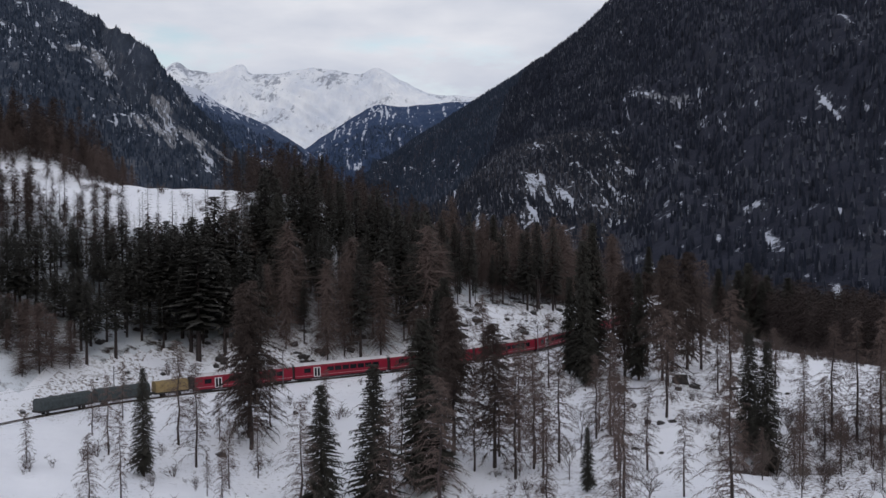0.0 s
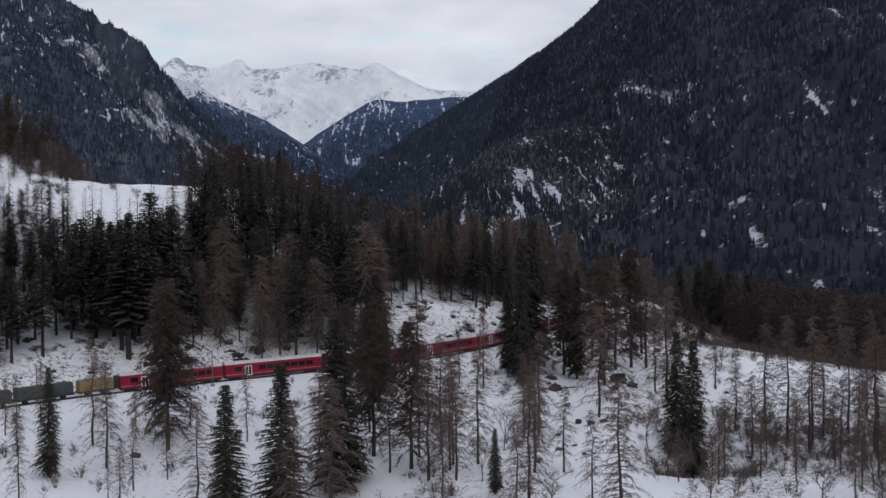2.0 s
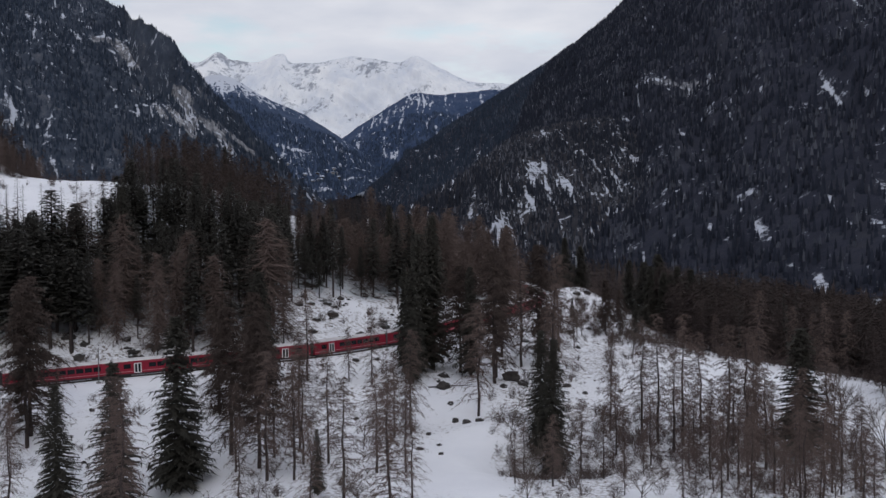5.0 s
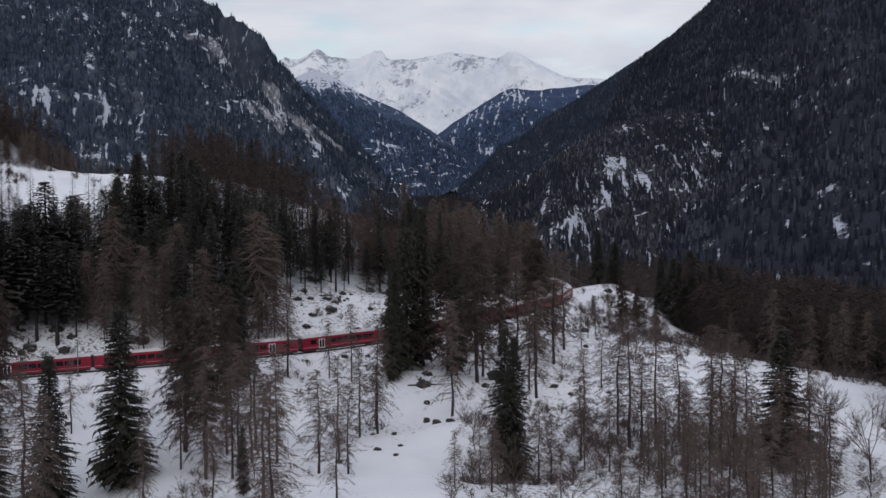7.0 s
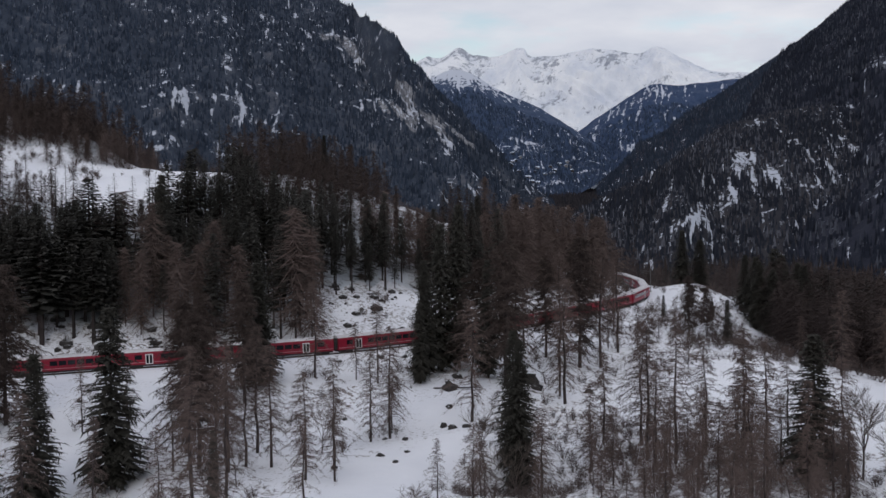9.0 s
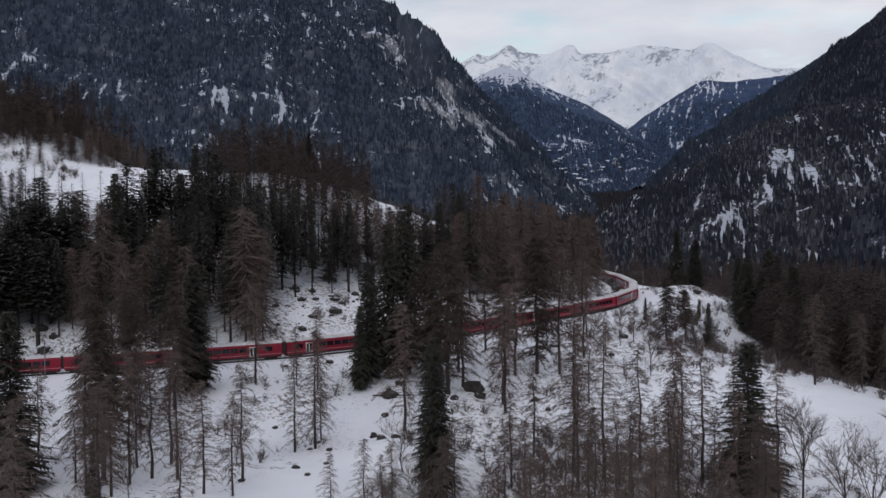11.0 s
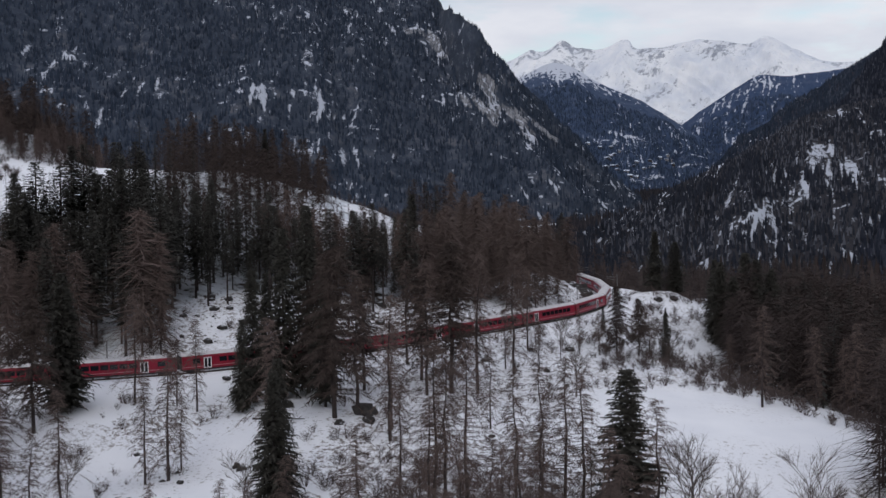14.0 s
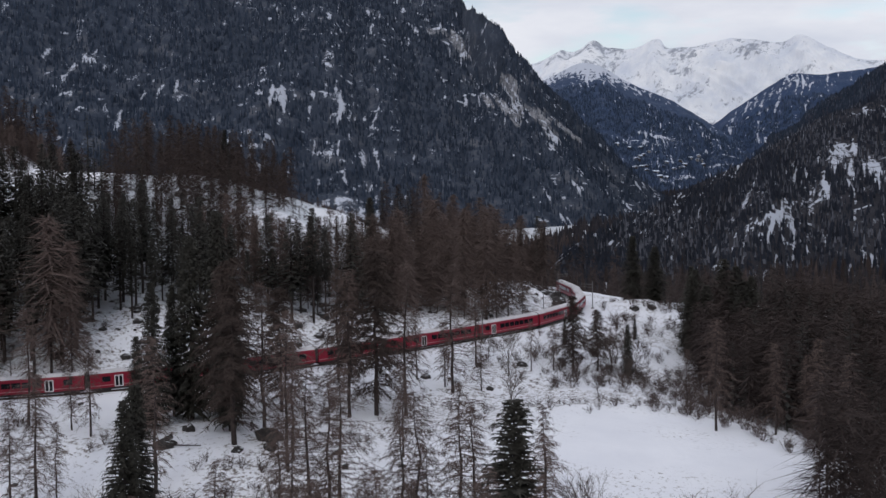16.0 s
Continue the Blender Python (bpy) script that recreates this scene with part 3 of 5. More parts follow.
SPUR_OPEN = [(0.759, 0.93, 26, 14, 0.5), (0.70, 0.88, 26, 10, 0.4), (0.652, 0.70, 12, 30, 0.45), (0.391, 0.53, 20, 16, 0.6), (0.431, 0.38, 28, 12, 0.5), (0.498, 0.42, 14, 26, 0.5),
             (0.722, 0.54, 8, 34, 0.5), (0.816, 0.79, 8, 40, 0.5), (0.656, 0.34, 14, 26, 0.5), (0.793, 0.31, 10, 34, 0.6), (0.742, 0.27, 18, 14, 0.45), (0.488, 0.75, 20, 9, 0.4),
             (0.916, 0.60, 7, 20, 0.5), (0.555, 0.46, 15, 30, 0.45), (0.304, 0.58, 14, 12, 0.5), (0.592, 0.50, 12, 30, 0.4), (0.676, 0.68, 12, 24, 0.35)]
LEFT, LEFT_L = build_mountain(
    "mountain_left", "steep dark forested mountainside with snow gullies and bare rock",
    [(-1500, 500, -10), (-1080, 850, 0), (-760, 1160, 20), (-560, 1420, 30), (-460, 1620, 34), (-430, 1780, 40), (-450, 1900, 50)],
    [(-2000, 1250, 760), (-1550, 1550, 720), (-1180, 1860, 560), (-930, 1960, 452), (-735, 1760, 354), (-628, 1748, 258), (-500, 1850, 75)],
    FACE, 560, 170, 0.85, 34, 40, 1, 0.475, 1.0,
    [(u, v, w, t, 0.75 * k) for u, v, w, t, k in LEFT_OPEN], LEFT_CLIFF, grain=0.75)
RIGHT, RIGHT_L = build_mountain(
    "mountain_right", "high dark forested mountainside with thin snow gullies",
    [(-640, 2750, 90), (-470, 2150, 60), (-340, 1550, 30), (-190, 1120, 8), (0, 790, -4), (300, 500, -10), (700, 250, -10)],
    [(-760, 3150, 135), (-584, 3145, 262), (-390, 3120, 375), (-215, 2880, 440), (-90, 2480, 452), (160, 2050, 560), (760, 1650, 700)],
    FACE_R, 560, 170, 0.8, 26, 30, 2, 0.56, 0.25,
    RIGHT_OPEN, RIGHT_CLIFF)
SPUR, SPUR_L = build_mountain(
    "mountain_spur", "wooded spur of the mountainside with many snow gullies",
    [(-230, 690, -6), (-170, 745, 0), (-110, 800, 6), (-60, 850, 14), (-10, 890, 26), (50, 930, 48), (120, 980, 80)],
    [(-185, 830, 38), (-166, 950, 66), (-146, 1060, 92), (-128, 1150, 118), (-108, 1235, 143), (-76, 1305, 158), (-10, 1400, 176)],
    FACE_S, 300, 110, 0.8, 12, 26, 6, 0.43, 0.5,
    [(u, v, w, t, 0.8 * k) for u, v, w, t, k in SPUR_OPEN], [], grain=0.55)
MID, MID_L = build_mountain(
    "mountain_middle", "wooded ridge tinted haze-blue, with a snowy top",
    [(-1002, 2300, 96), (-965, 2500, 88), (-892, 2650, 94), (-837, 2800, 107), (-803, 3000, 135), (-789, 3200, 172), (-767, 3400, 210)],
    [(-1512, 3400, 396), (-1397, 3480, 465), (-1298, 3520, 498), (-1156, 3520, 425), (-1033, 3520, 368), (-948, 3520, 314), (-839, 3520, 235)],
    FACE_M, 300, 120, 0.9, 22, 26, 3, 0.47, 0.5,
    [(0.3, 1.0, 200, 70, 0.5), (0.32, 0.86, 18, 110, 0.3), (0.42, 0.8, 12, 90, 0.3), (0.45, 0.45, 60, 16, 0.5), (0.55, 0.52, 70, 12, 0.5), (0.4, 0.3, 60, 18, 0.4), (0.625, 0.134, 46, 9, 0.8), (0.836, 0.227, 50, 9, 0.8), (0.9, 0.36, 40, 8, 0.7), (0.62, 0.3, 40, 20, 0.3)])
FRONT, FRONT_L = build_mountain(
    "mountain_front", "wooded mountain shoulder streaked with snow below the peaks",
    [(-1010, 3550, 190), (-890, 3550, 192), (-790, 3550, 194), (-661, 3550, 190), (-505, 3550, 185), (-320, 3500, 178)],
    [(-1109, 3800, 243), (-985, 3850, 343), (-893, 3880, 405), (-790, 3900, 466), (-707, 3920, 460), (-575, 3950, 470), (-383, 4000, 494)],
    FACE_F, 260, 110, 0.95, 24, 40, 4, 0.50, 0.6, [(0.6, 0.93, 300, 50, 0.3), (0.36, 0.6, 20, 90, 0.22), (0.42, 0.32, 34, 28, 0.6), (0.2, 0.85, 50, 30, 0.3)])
build_mountain(
    "mountain_snow", "broad bright snow-covered alpine massif with rocky crests",
    [(-2300, 3950, 380), (-1600, 4000, 310), (-1150, 4050, 290), (-700, 4050, 260), (-100, 4050, 250)],
    [(-2057, 4600, 631), (-1886, 4600, 689), (-1802, 4600, 690), (-1735, 4600, 722), (-1667, 4600, 690), (-1566, 4600, 680), (-1465, 4600, 707), (-1419, 4600, 668),
     (-1311, 4600, 666), (-1219, 4600, 683), (-1094, 4600, 676), (-993, 4600, 660), (-919, 4600, 676), (-838, 4600, 632), (-717, 4600, 576), (-587, 4600, 560), (-350, 4600, 557)],
    ALPINE, 420, 120, 0.95, 26, 20, 5, 0.0, 0.5, ribs=30.0)


# ---- woods on the mountains ----
def cone_tree(sides=3):
    v, f = [], []
    for z0, z1, r in ((0.0, 0.66, 0.17), (0.34, 1.0, 0.12)):
        s = len(v)
        v += [(r * math.cos(2 * math.pi * k / sides), r * math.sin(2 * math.pi * k / sides), z0) for k in range(sides)] + [(0, 0, z1)]
        f += [(s + k, s + (k + 1) % sides, s + sides) for k in range(sides)]
    return np.array(v), np.array(f)


def scatter_mesh(name, tv, tf, places, heights, mat, seed, label, category):
    r = np.random.RandomState(seed)
    n = len(places)
    ang, wide = r.uniform(0, 6.283, n), r.uniform(0.8, 1.35, n)
    c, s = np.cos(ang), np.sin(ang)
    x = (tv[None, :, 0] * c[:, None] - tv[None, :, 1] * s[:, None]) * (heights * wide)[:, None]
    y = (tv[None, :, 0] * s[:, None] + tv[None, :, 1] * c[:, None]) * (heights * wide)[:, None]
    z = tv[None, :, 2] * heights[:, None]
    v = np.stack([x, y, z], 2) + places[:, None, :]
    f = tf[None] + (np.arange(n) * len(tv))[:, None, None]
    me = fast_mesh(name, v.reshape(-1, 3), f.reshape(-1, 3), mat)
    return tagged(new(name, me), label, category, kind="stuff")


def wooded(pts, length, n, seed, mountain, top, lo, hi):
    """Places on a mountain face, thinned along gullies and clearings."""
    r = np.random.RandomState(seed)
    nu, nv, _ = pts.shape
    span = np.linalg.norm(pts[:, -1] - pts[:, 0], axis=1)
    cell = np.r_[0, np.cumsum(np.diff(length) * (span[1:] + span[:-1]) / 2)]
    u = np.clip(np.interp(r.uniform(0, cell[-1], n), cell, np.arange(nu)), 0, nu - 1.001)
    u = u[(u > lo * nu) & (u < hi * nu)]
    n = len(u)
    v = r.uniform(0, top, n) * (nv - 1.001)
    i, j = u.astype(int), v.astype(int)
    a, b = (u - i)[:, None], (v - j)[:, None]
    p = (pts[i, j] * (1 - a) + pts[i + 1, j] * a) * (1 - b) + (pts[i, j + 1] * (1 - a) + pts[i + 1, j + 1] * a) * b
    cover, extra = OPEN[mountain][0][:, :nv], OPEN[mountain][1]
    thin = np.clip((extra[np.round(u).astype(int), np.round(v).astype(int)] - 0.15) / 0.3, 0, 1)
    keep = cover[np.round(u).astype(int), np.round(v).astype(int)] + r.uniform(-0.03, 0.03, n) < 0.025
    keep &= r.rand(n) > 0.45 * thin
    keep &= OPEN[mountain][2][np.round(u).astype(int), np.round(v).astype(int)] < r.uniform(0.1, 0.85, n)
    p = p[keep]
    p[:, 2] -= 0.8
    return p, r.uniform(8, 15, len(p)) * (1 - 0.45 * thin[keep]) * (1 - 0.35 * np.clip((v[keep] / nv - 0.8) / 0.15, 0, 1))


CV, CF = cone_tree()
# Farther woods take the haze-blue tones; "valley" is the right face's far half.
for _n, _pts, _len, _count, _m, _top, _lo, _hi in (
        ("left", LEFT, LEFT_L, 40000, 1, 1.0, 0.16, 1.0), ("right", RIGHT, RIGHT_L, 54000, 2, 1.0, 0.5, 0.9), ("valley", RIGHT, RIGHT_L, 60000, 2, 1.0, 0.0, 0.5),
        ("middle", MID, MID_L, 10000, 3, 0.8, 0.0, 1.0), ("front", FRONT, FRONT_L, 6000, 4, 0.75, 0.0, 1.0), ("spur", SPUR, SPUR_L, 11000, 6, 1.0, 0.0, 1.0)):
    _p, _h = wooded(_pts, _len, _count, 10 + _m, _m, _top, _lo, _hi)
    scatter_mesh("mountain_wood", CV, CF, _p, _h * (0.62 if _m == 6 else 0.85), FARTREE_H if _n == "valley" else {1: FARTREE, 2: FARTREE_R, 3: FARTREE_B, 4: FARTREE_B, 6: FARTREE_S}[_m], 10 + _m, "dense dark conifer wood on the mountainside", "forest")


def valley_wood():
    r = np.random.RandomState(41)
    n = 13000
    y = 700 + 2900 * r.rand(n)
    x = 60 - 0.27 * (y - 500) + r.uniform(-1, 1, n) * 260
    keep = wave(x, y, 160, 44) + r.uniform(-0.3, 0.3, n) < 0.42
    p = np.stack([x, y, ground_z(x, y) - 0.5], 1)[keep]
    scatter_mesh("valley_wood", CV, CF, p, r.uniform(9, 18, len(p)), VALLEYLARCH, 42, "dark conifer wood on the valley floor", "forest")


valley_wood()


# ---- trees ----
def larch(h, seed, branches, twigs, fine):
    """Bare larch: slim straight stem, long bowed branches hung with fine twigs."""
    r = random.Random(seed)
    wood, crown = Shape(), Shape()
    rad = 0.0085 * h + 0.03
    axis = [Vector((r.uniform(-0.02, 0.02), r.uniform(-0.02, 0.02), 1)) * (h * k / 6) + Vector((r.uniform(-0.12, 0.12), r.uniform(-0.12, 0.12), 0)) * (k > 0) for k in range(7)]
    axis[0] = Vector((0, 0, -0.6))
    wood.tube(axis, [rad * (1.2, 0.95, 0.8, 0.62, 0.45, 0.26, 0.05)[k] for k in range(7)], 6)
    lean = r.uniform(0, 6.283)
    for b in range(branches):
        t = 0.13 + 0.86 * ((b + r.random()) / branches) ** 0.9
        if t < 0.3 and r.random() < 0.3:
            continue
        k = min(5, int(t * 6))
        p = axis[k].lerp(axis[k + 1], t * 6 - k)
        a = r.uniform(0, 2 * math.pi)
        length = h * (0.03 + 0.25 * (1 - t) ** 0.75) * r.uniform(0.4, 1.2) * (0.7 if t < 0.3 else 1) * (1 + 0.18 * math.cos(a - lean))
        out = Vector((math.cos(a), math.sin(a), 0))
        drop = r.uniform(0.35, 0.75) * (1 - t) + 0.02
        mid = p + out * length * 0.55 + Vector((0, 0, (0.06 - 0.3 * drop) * length))
        end = p + out * length * 0.95 + Vector((0, 0, -drop * length))
        crown.spike(p, mid.lerp(end, 0.25), fine * 1.3)
        crown.blade(mid, end, fine, Vector((r.uniform(-1, 1), r.uniform(-1, 1), 1)))
        for _ in range(int(twigs * (0.6 + 0.5 * length / (0.16 * h)))):
            w = r.uniform(0.12, 1.0)
            q = p.lerp(mid, w / 0.55) if w < 0.55 else mid.lerp(end, (w - 0.55) / 0.45)
            side = Vector((-out.y, out.x, 0)) * r.uniform(-0.9, 0.9)
            tip = q + (side + out * r.uniform(0.0, 0.7) + Vector((0, 0, r.uniform(-1.1, 0.15)))) * r.uniform(0.35, 1.0) * (0.4 + 0.035 * h)
            crown.blade(q, tip, fine * r.uniform(0.5, 0.9), Vector((r.uniform(-1, 1), r.uniform(-1, 1), r.uniform(-1, 1))))
    return wood, crown


def fuzzy_larch(h, seed, n, fine):
    """A far larch: trunk and a cloud of drooping branches."""
    r = random.Random(seed)
    wood, crown = Shape(), Shape()
    wood.spike((0, 0, -0.5), (0, 0, h), 0.0075 * h)
    for _ in range(n):
        t = 0.1 + 0.88 * r.random() ** 0.8
        a = r.uniform(0, 6.283)
        length = h * (0.05 + 0.24 * (1 - t) ** 0.7) * r.uniform(0.5, 1.2)
        p = Vector((r.uniform(-0.4, 0.4), r.uniform(-0.4, 0.4), h * t))
        crown.blade(p, p + Vector((math.cos(a), math.sin(a), r.uniform(-1.1, 0.5 * t))) * length, fine * r.uniform(0.6, 1.3), Vector((r.uniform(-1, 1), r.uniform(-1, 1), r.uniform(-1, 1))))
    return wood, crown


def spruce(h, seed, branches, twigs, wide=1.0, bare=0.06):
    """Spruce: drooping sprays round a straight stem, shorter towards the tip, with an uneven outline."""
    r = random.Random(seed)
    wood, crown = Shape(), Shape()
    rad = 0.0085 * h + 0.05
    wood.tube([(0, 0, -0.6), (0, 0, h * 0.5), (0, 0, h * 0.99)], [rad * 1.15, rad * 0.6, 0.03], 3 if twigs < 6 else 6)
    reach = [[r.uniform(0.68, 1.16) for _ in range(7)] for _ in range(11)]
    for b in range(branches):
        t = bare + (1 - bare) * ((b + r.random()) / branches) ** 1.08
        p = Vector((0, 0, h * min(t, 0.985)))
        a = b * 2.399 + r.uniform(-0.5, 0.5)
        length = wide * h * (0.018 + 0.175 * (1 - t) ** 0.82) * r.uniform(0.7, 1.12) * reach[int(t * 10)][int(a / 0.8976) % 7] * min(1.0, 0.55 + 3 * (t - bare))
        out = Vector((math.cos(a), math.sin(a), 0))
        side = Vector((-out.y, out.x, 0))
        mid = p + out * length * 0.55 + Vector((0, 0, (-0.20 + 0.34 * t) * length))
        end = p + out * length + Vector((0, 0, (-0.50 + 0.68 * t) * length))
        w = 0.13 * length + 0.10 + (0.10 if twigs < 6 else 0)
        s = len(crown.v)
        crown.v += [tuple(p), tuple(mid + side * w - Vector((0, 0, 0.45 * w))), tuple(end), tuple(mid - side * w - Vector((0, 0, 0.45 * w)))]
        crown.f += [(s, s + 1, s + 2), (s, s + 2, s + 3)]
        for k in range(twigs):
            f = 0.12 + 0.86 * (k + r.random()) / twigs
            q = p.lerp(mid, f / 0.55) if f < 0.55 else mid.lerp(end, (f - 0.55) / 0.45)
            tip = q + (side * r.uniform(0.25, 1) * (1 if k % 2 else -1) + out * r.uniform(0.2, 0.8) + Vector((0, 0, r.uniform(-1.0, -0.1)))) * (0.32 + 0.17 * length) * r.uniform(0.6, 1.15)
            crown.blade(q, tip, (0.13 if twigs < 6 else 0.085) * r.uniform(0.8, 1.4), Vector((r.uniform(-0.4, 0.4), r.uniform(-0.4, 0.4), 1)))
    crown.spike((0, 0, h * 0.93), (0, 0, h * 1.01), 0.09)
    return wood, crown


def bare_tree(h, seed, levels=4):
    """Leafless broadleaf: a short stem that parts into many fine rising branches."""
    r = random.Random(seed)
    wood, crown = Shape(), Shape()

    def grow(p, d, length, rad, level):
        bend = Vector((r.uniform(-0.12, 0.12), r.uniform(-0.12, 0.12), 0.03)) * length
        e = p + d * length
        q = p + d * length * 0.5 + bend
        if level == levels:
            crown.spike(p, e, rad)
            return
        (wood if level == 0 else crown).tube([p, q, e], [rad, rad * 0.8, rad * 0.6], 6 if level == 0 else 3)
        for k in range((6, 5, 5, 6)[level]):
            a, tilt = r.uniform(0, 6.283), r.uniform(0.35, 1.0)
            side = Vector((math.cos(a), math.sin(a), 0))
            n = (d * math.cos(tilt) + side * math.sin(tilt) + Vector((0, 0, 0.1))).normalized()
            w = r.uniform(0.45, 1.0)
            grow(p.lerp(q, w * 2) if w < 0.5 else q.lerp(e, w * 2 - 1), n, length * r.uniform(0.48, 0.75), max(rad * 0.5, 0.012), level + 1)

    def fit(shape, k):
        shape.v = [(a * k, b * k, c * k) for a, b, c in shape.v]

    grow(Vector((0, 0, -0.4)), Vector((r.uniform(-0.1, 0.1), r.uniform(-0.1, 0.1), 1)).normalized(), h * 0.42, 0.010 * h + 0.02, 0)
    top = max(v[2] for v in crown.v)
    fit(wood, h / top)
    fit(crown, h / top)
    return wood, crown


def tree_proto(name, made, crown_mat, label, category, group):
    root = thing(name, label, category, group)
    wood, crown = made
    part("trunk", wood.mesh("trunk", BARK, True), root)
    part("crown", crown.mesh("crown", crown_mat), root)
    return root


REF = 20.0
L_LARCH = "tall bare brown larch with drooping twigs on snow"
L_SPRUCE = "dark green spruce with snow-dusted boughs on the slope"
L_BARE = "leafless spreading broadleaf tree standing in the snow"
PROTO = {
    "larch": [tree_proto("larch_tree", larch(REF, 100 + k, 125, 30, (0.034, 0.040, 0.036, 0.044, 0.034, 0.038)[k]), TWIG, L_LARCH, "tree", "trees on the slope") for k in range(6)],
    "spruce": [tree_proto("spruce_tree", spruce(REF, 200 + k, 430, 14, w), NEEDLE, L_SPRUCE, "tree", "trees on the slope") for k, w in enumerate((1.0, 1.15, 0.9, 1.05))],
    "old_larch": [tree_proto("larch_tree", larch(REF, 120 + k, 230, 56, 0.05), OLDTWIG, "old dense brown larch with drooping branches on snow", "tree", "trees on the slope") for k in range(3)],
    "bare": [tree_proto("broadleaf_tree", bare_tree(10, 300 + k), BRUSH, L_BARE, "tree", "trees on the slope") for k in range(3)],
    "far_larch": [tree_proto("larch_tree", fuzzy_larch(REF, 400 + k, 760, 0.062), TWIG, "bare brown larch in the wood above the railway", "tree", "wood above the railway") for k in range(4)],
    "far_spruce": [tree_proto("spruce_tree", spruce(REF, 500 + k, 170, 5, w, b), DARKNEEDLE, "dark spruce in the dense wood above the railway", "tree", "wood above the railway") for k, (w, b) in enumerate(((1.05, 0.22), (0.95, 0.42), (0.85, 0.3), (1.15, 0.26)))],
}
USED = set()


def plant(kind, x, y, h, k, turn, wide=1.0):
    proto = PROTO[kind][k % len(PROTO[kind])]
    ref = 10.0 if kind == "bare" else REF
    z = float(ground_z(x, y)[0])
    m = Matrix.LocRotScale((x, y, z), Euler((0, 0, turn)), (h / ref * wide, h / ref * wide, h / ref))
    if (kind, k % len(PROTO[kind])) not in USED:
        USED.add((kind, k % len(PROTO[kind])))
        proto.matrix_basis = m
        return proto
    ob = copy_thing(proto, m)
    ob.scale = (h / ref * wide, h / ref * wide, h / ref)
    return ob


# x, y and the height of the top for the trees that stand out
SPRUCES = [(-76.6, 182.8, 38), (-46.4, 178.7, 36.1), (-39, 182.9, 39), (-32.8, 192.7, 45.3), (24.6, 217.5, 39.5), (22, 222, 40.5), (66.7, 232, 40.2),
           (-7.5, 253, 42), (-5.9, 179.5, 30), (16.3, 359, 36.7), (-43.7, 366, 58), (-79.7, 272, 68.5), (-96, 381, 84), (26, 376, 33),
           (3, 262, 50), (-8.6, 257.6, 50), (-6.9, 271.5, 61), (-9, 267, 57), (-12, 266, 49), (-36.2, 241.6, 50), (-38.5, 245, 47), (-39, 367, 64), (9, 420, 53), (14, 423, 50), (46, 400, 44), (40, 398, 48), (31, 402, 46), (41, 405, 46), (44, 391, 42), (34.5, 349.5, 36.5), (38, 381, 45), (42, 378, 43), (50, 380, 44), (36, 388, 46)]
LARCHES = [(-76.9, 199.2, 41), (-70.7, 190.7, 38), (-66.4, 206.9, 51), (-65, 203, 47), (-45.8, 164.5, 35.6), (-30, 208.5, 45.6), (-25, 197.4, 34), (-17.7, 191.5, 40),
           (-11.3, 203.8, 39), (-13.3, 191.5, 37), (-2, 207, 37), (3.3, 197, 34), (8.2, 179, 33), (33.3, 234.4, 36), 
           (60.4, 253, 36), (-2.8, 229, 40), (-18.8, 212, 41)]
LARCHES += [(8.9, 255.8, 54), (0, 266, 50), (-34, 232.8, 46.5), (-39.3, 227.5, 45), (14.5, 285.8, 54), (11, 283, 51), (18, 289.5, 52), (0.9, 277.8, 48), (-2.4, 299.4, 50), (5.4, 291, 49), (17.3, 307, 51), (10.9, 327.8, 47), (19.2, 256.3, 42), (32, 265.7, 38), (54.7, 241.3, 40), (-21.9, 199.9, 44), (-20.9, 252.4, 38), (8, 264, 50), (-5, 234.5, 32), (-15.4, 203, 39), (-29.5, 251.5, 46), (-5.5, 227, 36), (-33.7, 223, 38), (46.3, 229, 43), (49.5, 237, 39),
            (57, 228, 41), (59, 237, 39), (71, 231, 37), (21.5, 252, 47), (42, 228.5, 43), (39, 237, 41), (7.5, 310.6, 43), (14.5, 309, 40), (20.6, 311.6, 38), (8, 240, 44), (27, 339, 43), (30.5, 343, 40), (21, 332, 38.5), (24, 336, 37.5), (64.8, 310, 42), (73.2, 315, 38), (80.3, 314, 39), (77.9, 316.5, 36), (85.5, 313, 37), (55, 325, 35), (29.5, 213, 30), (35, 221, 33), (41, 211, 31), (48, 217, 32)]
BARES = [(17, 221.7, 30), (73.5, 236.5, 33), (80.5, 228.6, 31), (88, 233, 34), (84, 224, 30), (35.5, 294, 36), (96, 236, 30), (-9, 190, 27), (-8, 214, 29), (26, 212, 27), (20.5, 323, 38.5), (33, 343, 33), (36, 347, 32.5), (31, 349, 35), (38, 341, 31), (35, 353, 33), (12, 331, 36)]
OLD = {(27, 339), (30.5, 343), (-34, 232.8), (-39.3, 227.5), (-66.4, 206.9), (-65, 203), (8.9, 255.8), (-21.9, 199.9), (-30, 208.5), (0, 266), (14.5, 285.8), (5.4, 291), (0.9, 277.8)}
BROAD = {(-39, 182.9): 1.4, (-32.8, 192.7): 1.35, (-36.2, 241.6): 1.3, (-38.5, 245): 1.3, (-46.4, 178.7): 1.15, (24.6, 217.5): 1.05, (22, 222): 1.0, (66.7, 232): 1.85, (9, 420): 1.6, (14, 423): 1.7, (31, 402): 1.5, (40, 398): 1.5, (46, 400): 1.5, (41, 405): 1.5, (44, 391): 1.5, (38, 381): 1.5, (42, 378): 1.5, (50, 380): 1.5, (36, 388): 1.5}
rnd = random.Random(5)
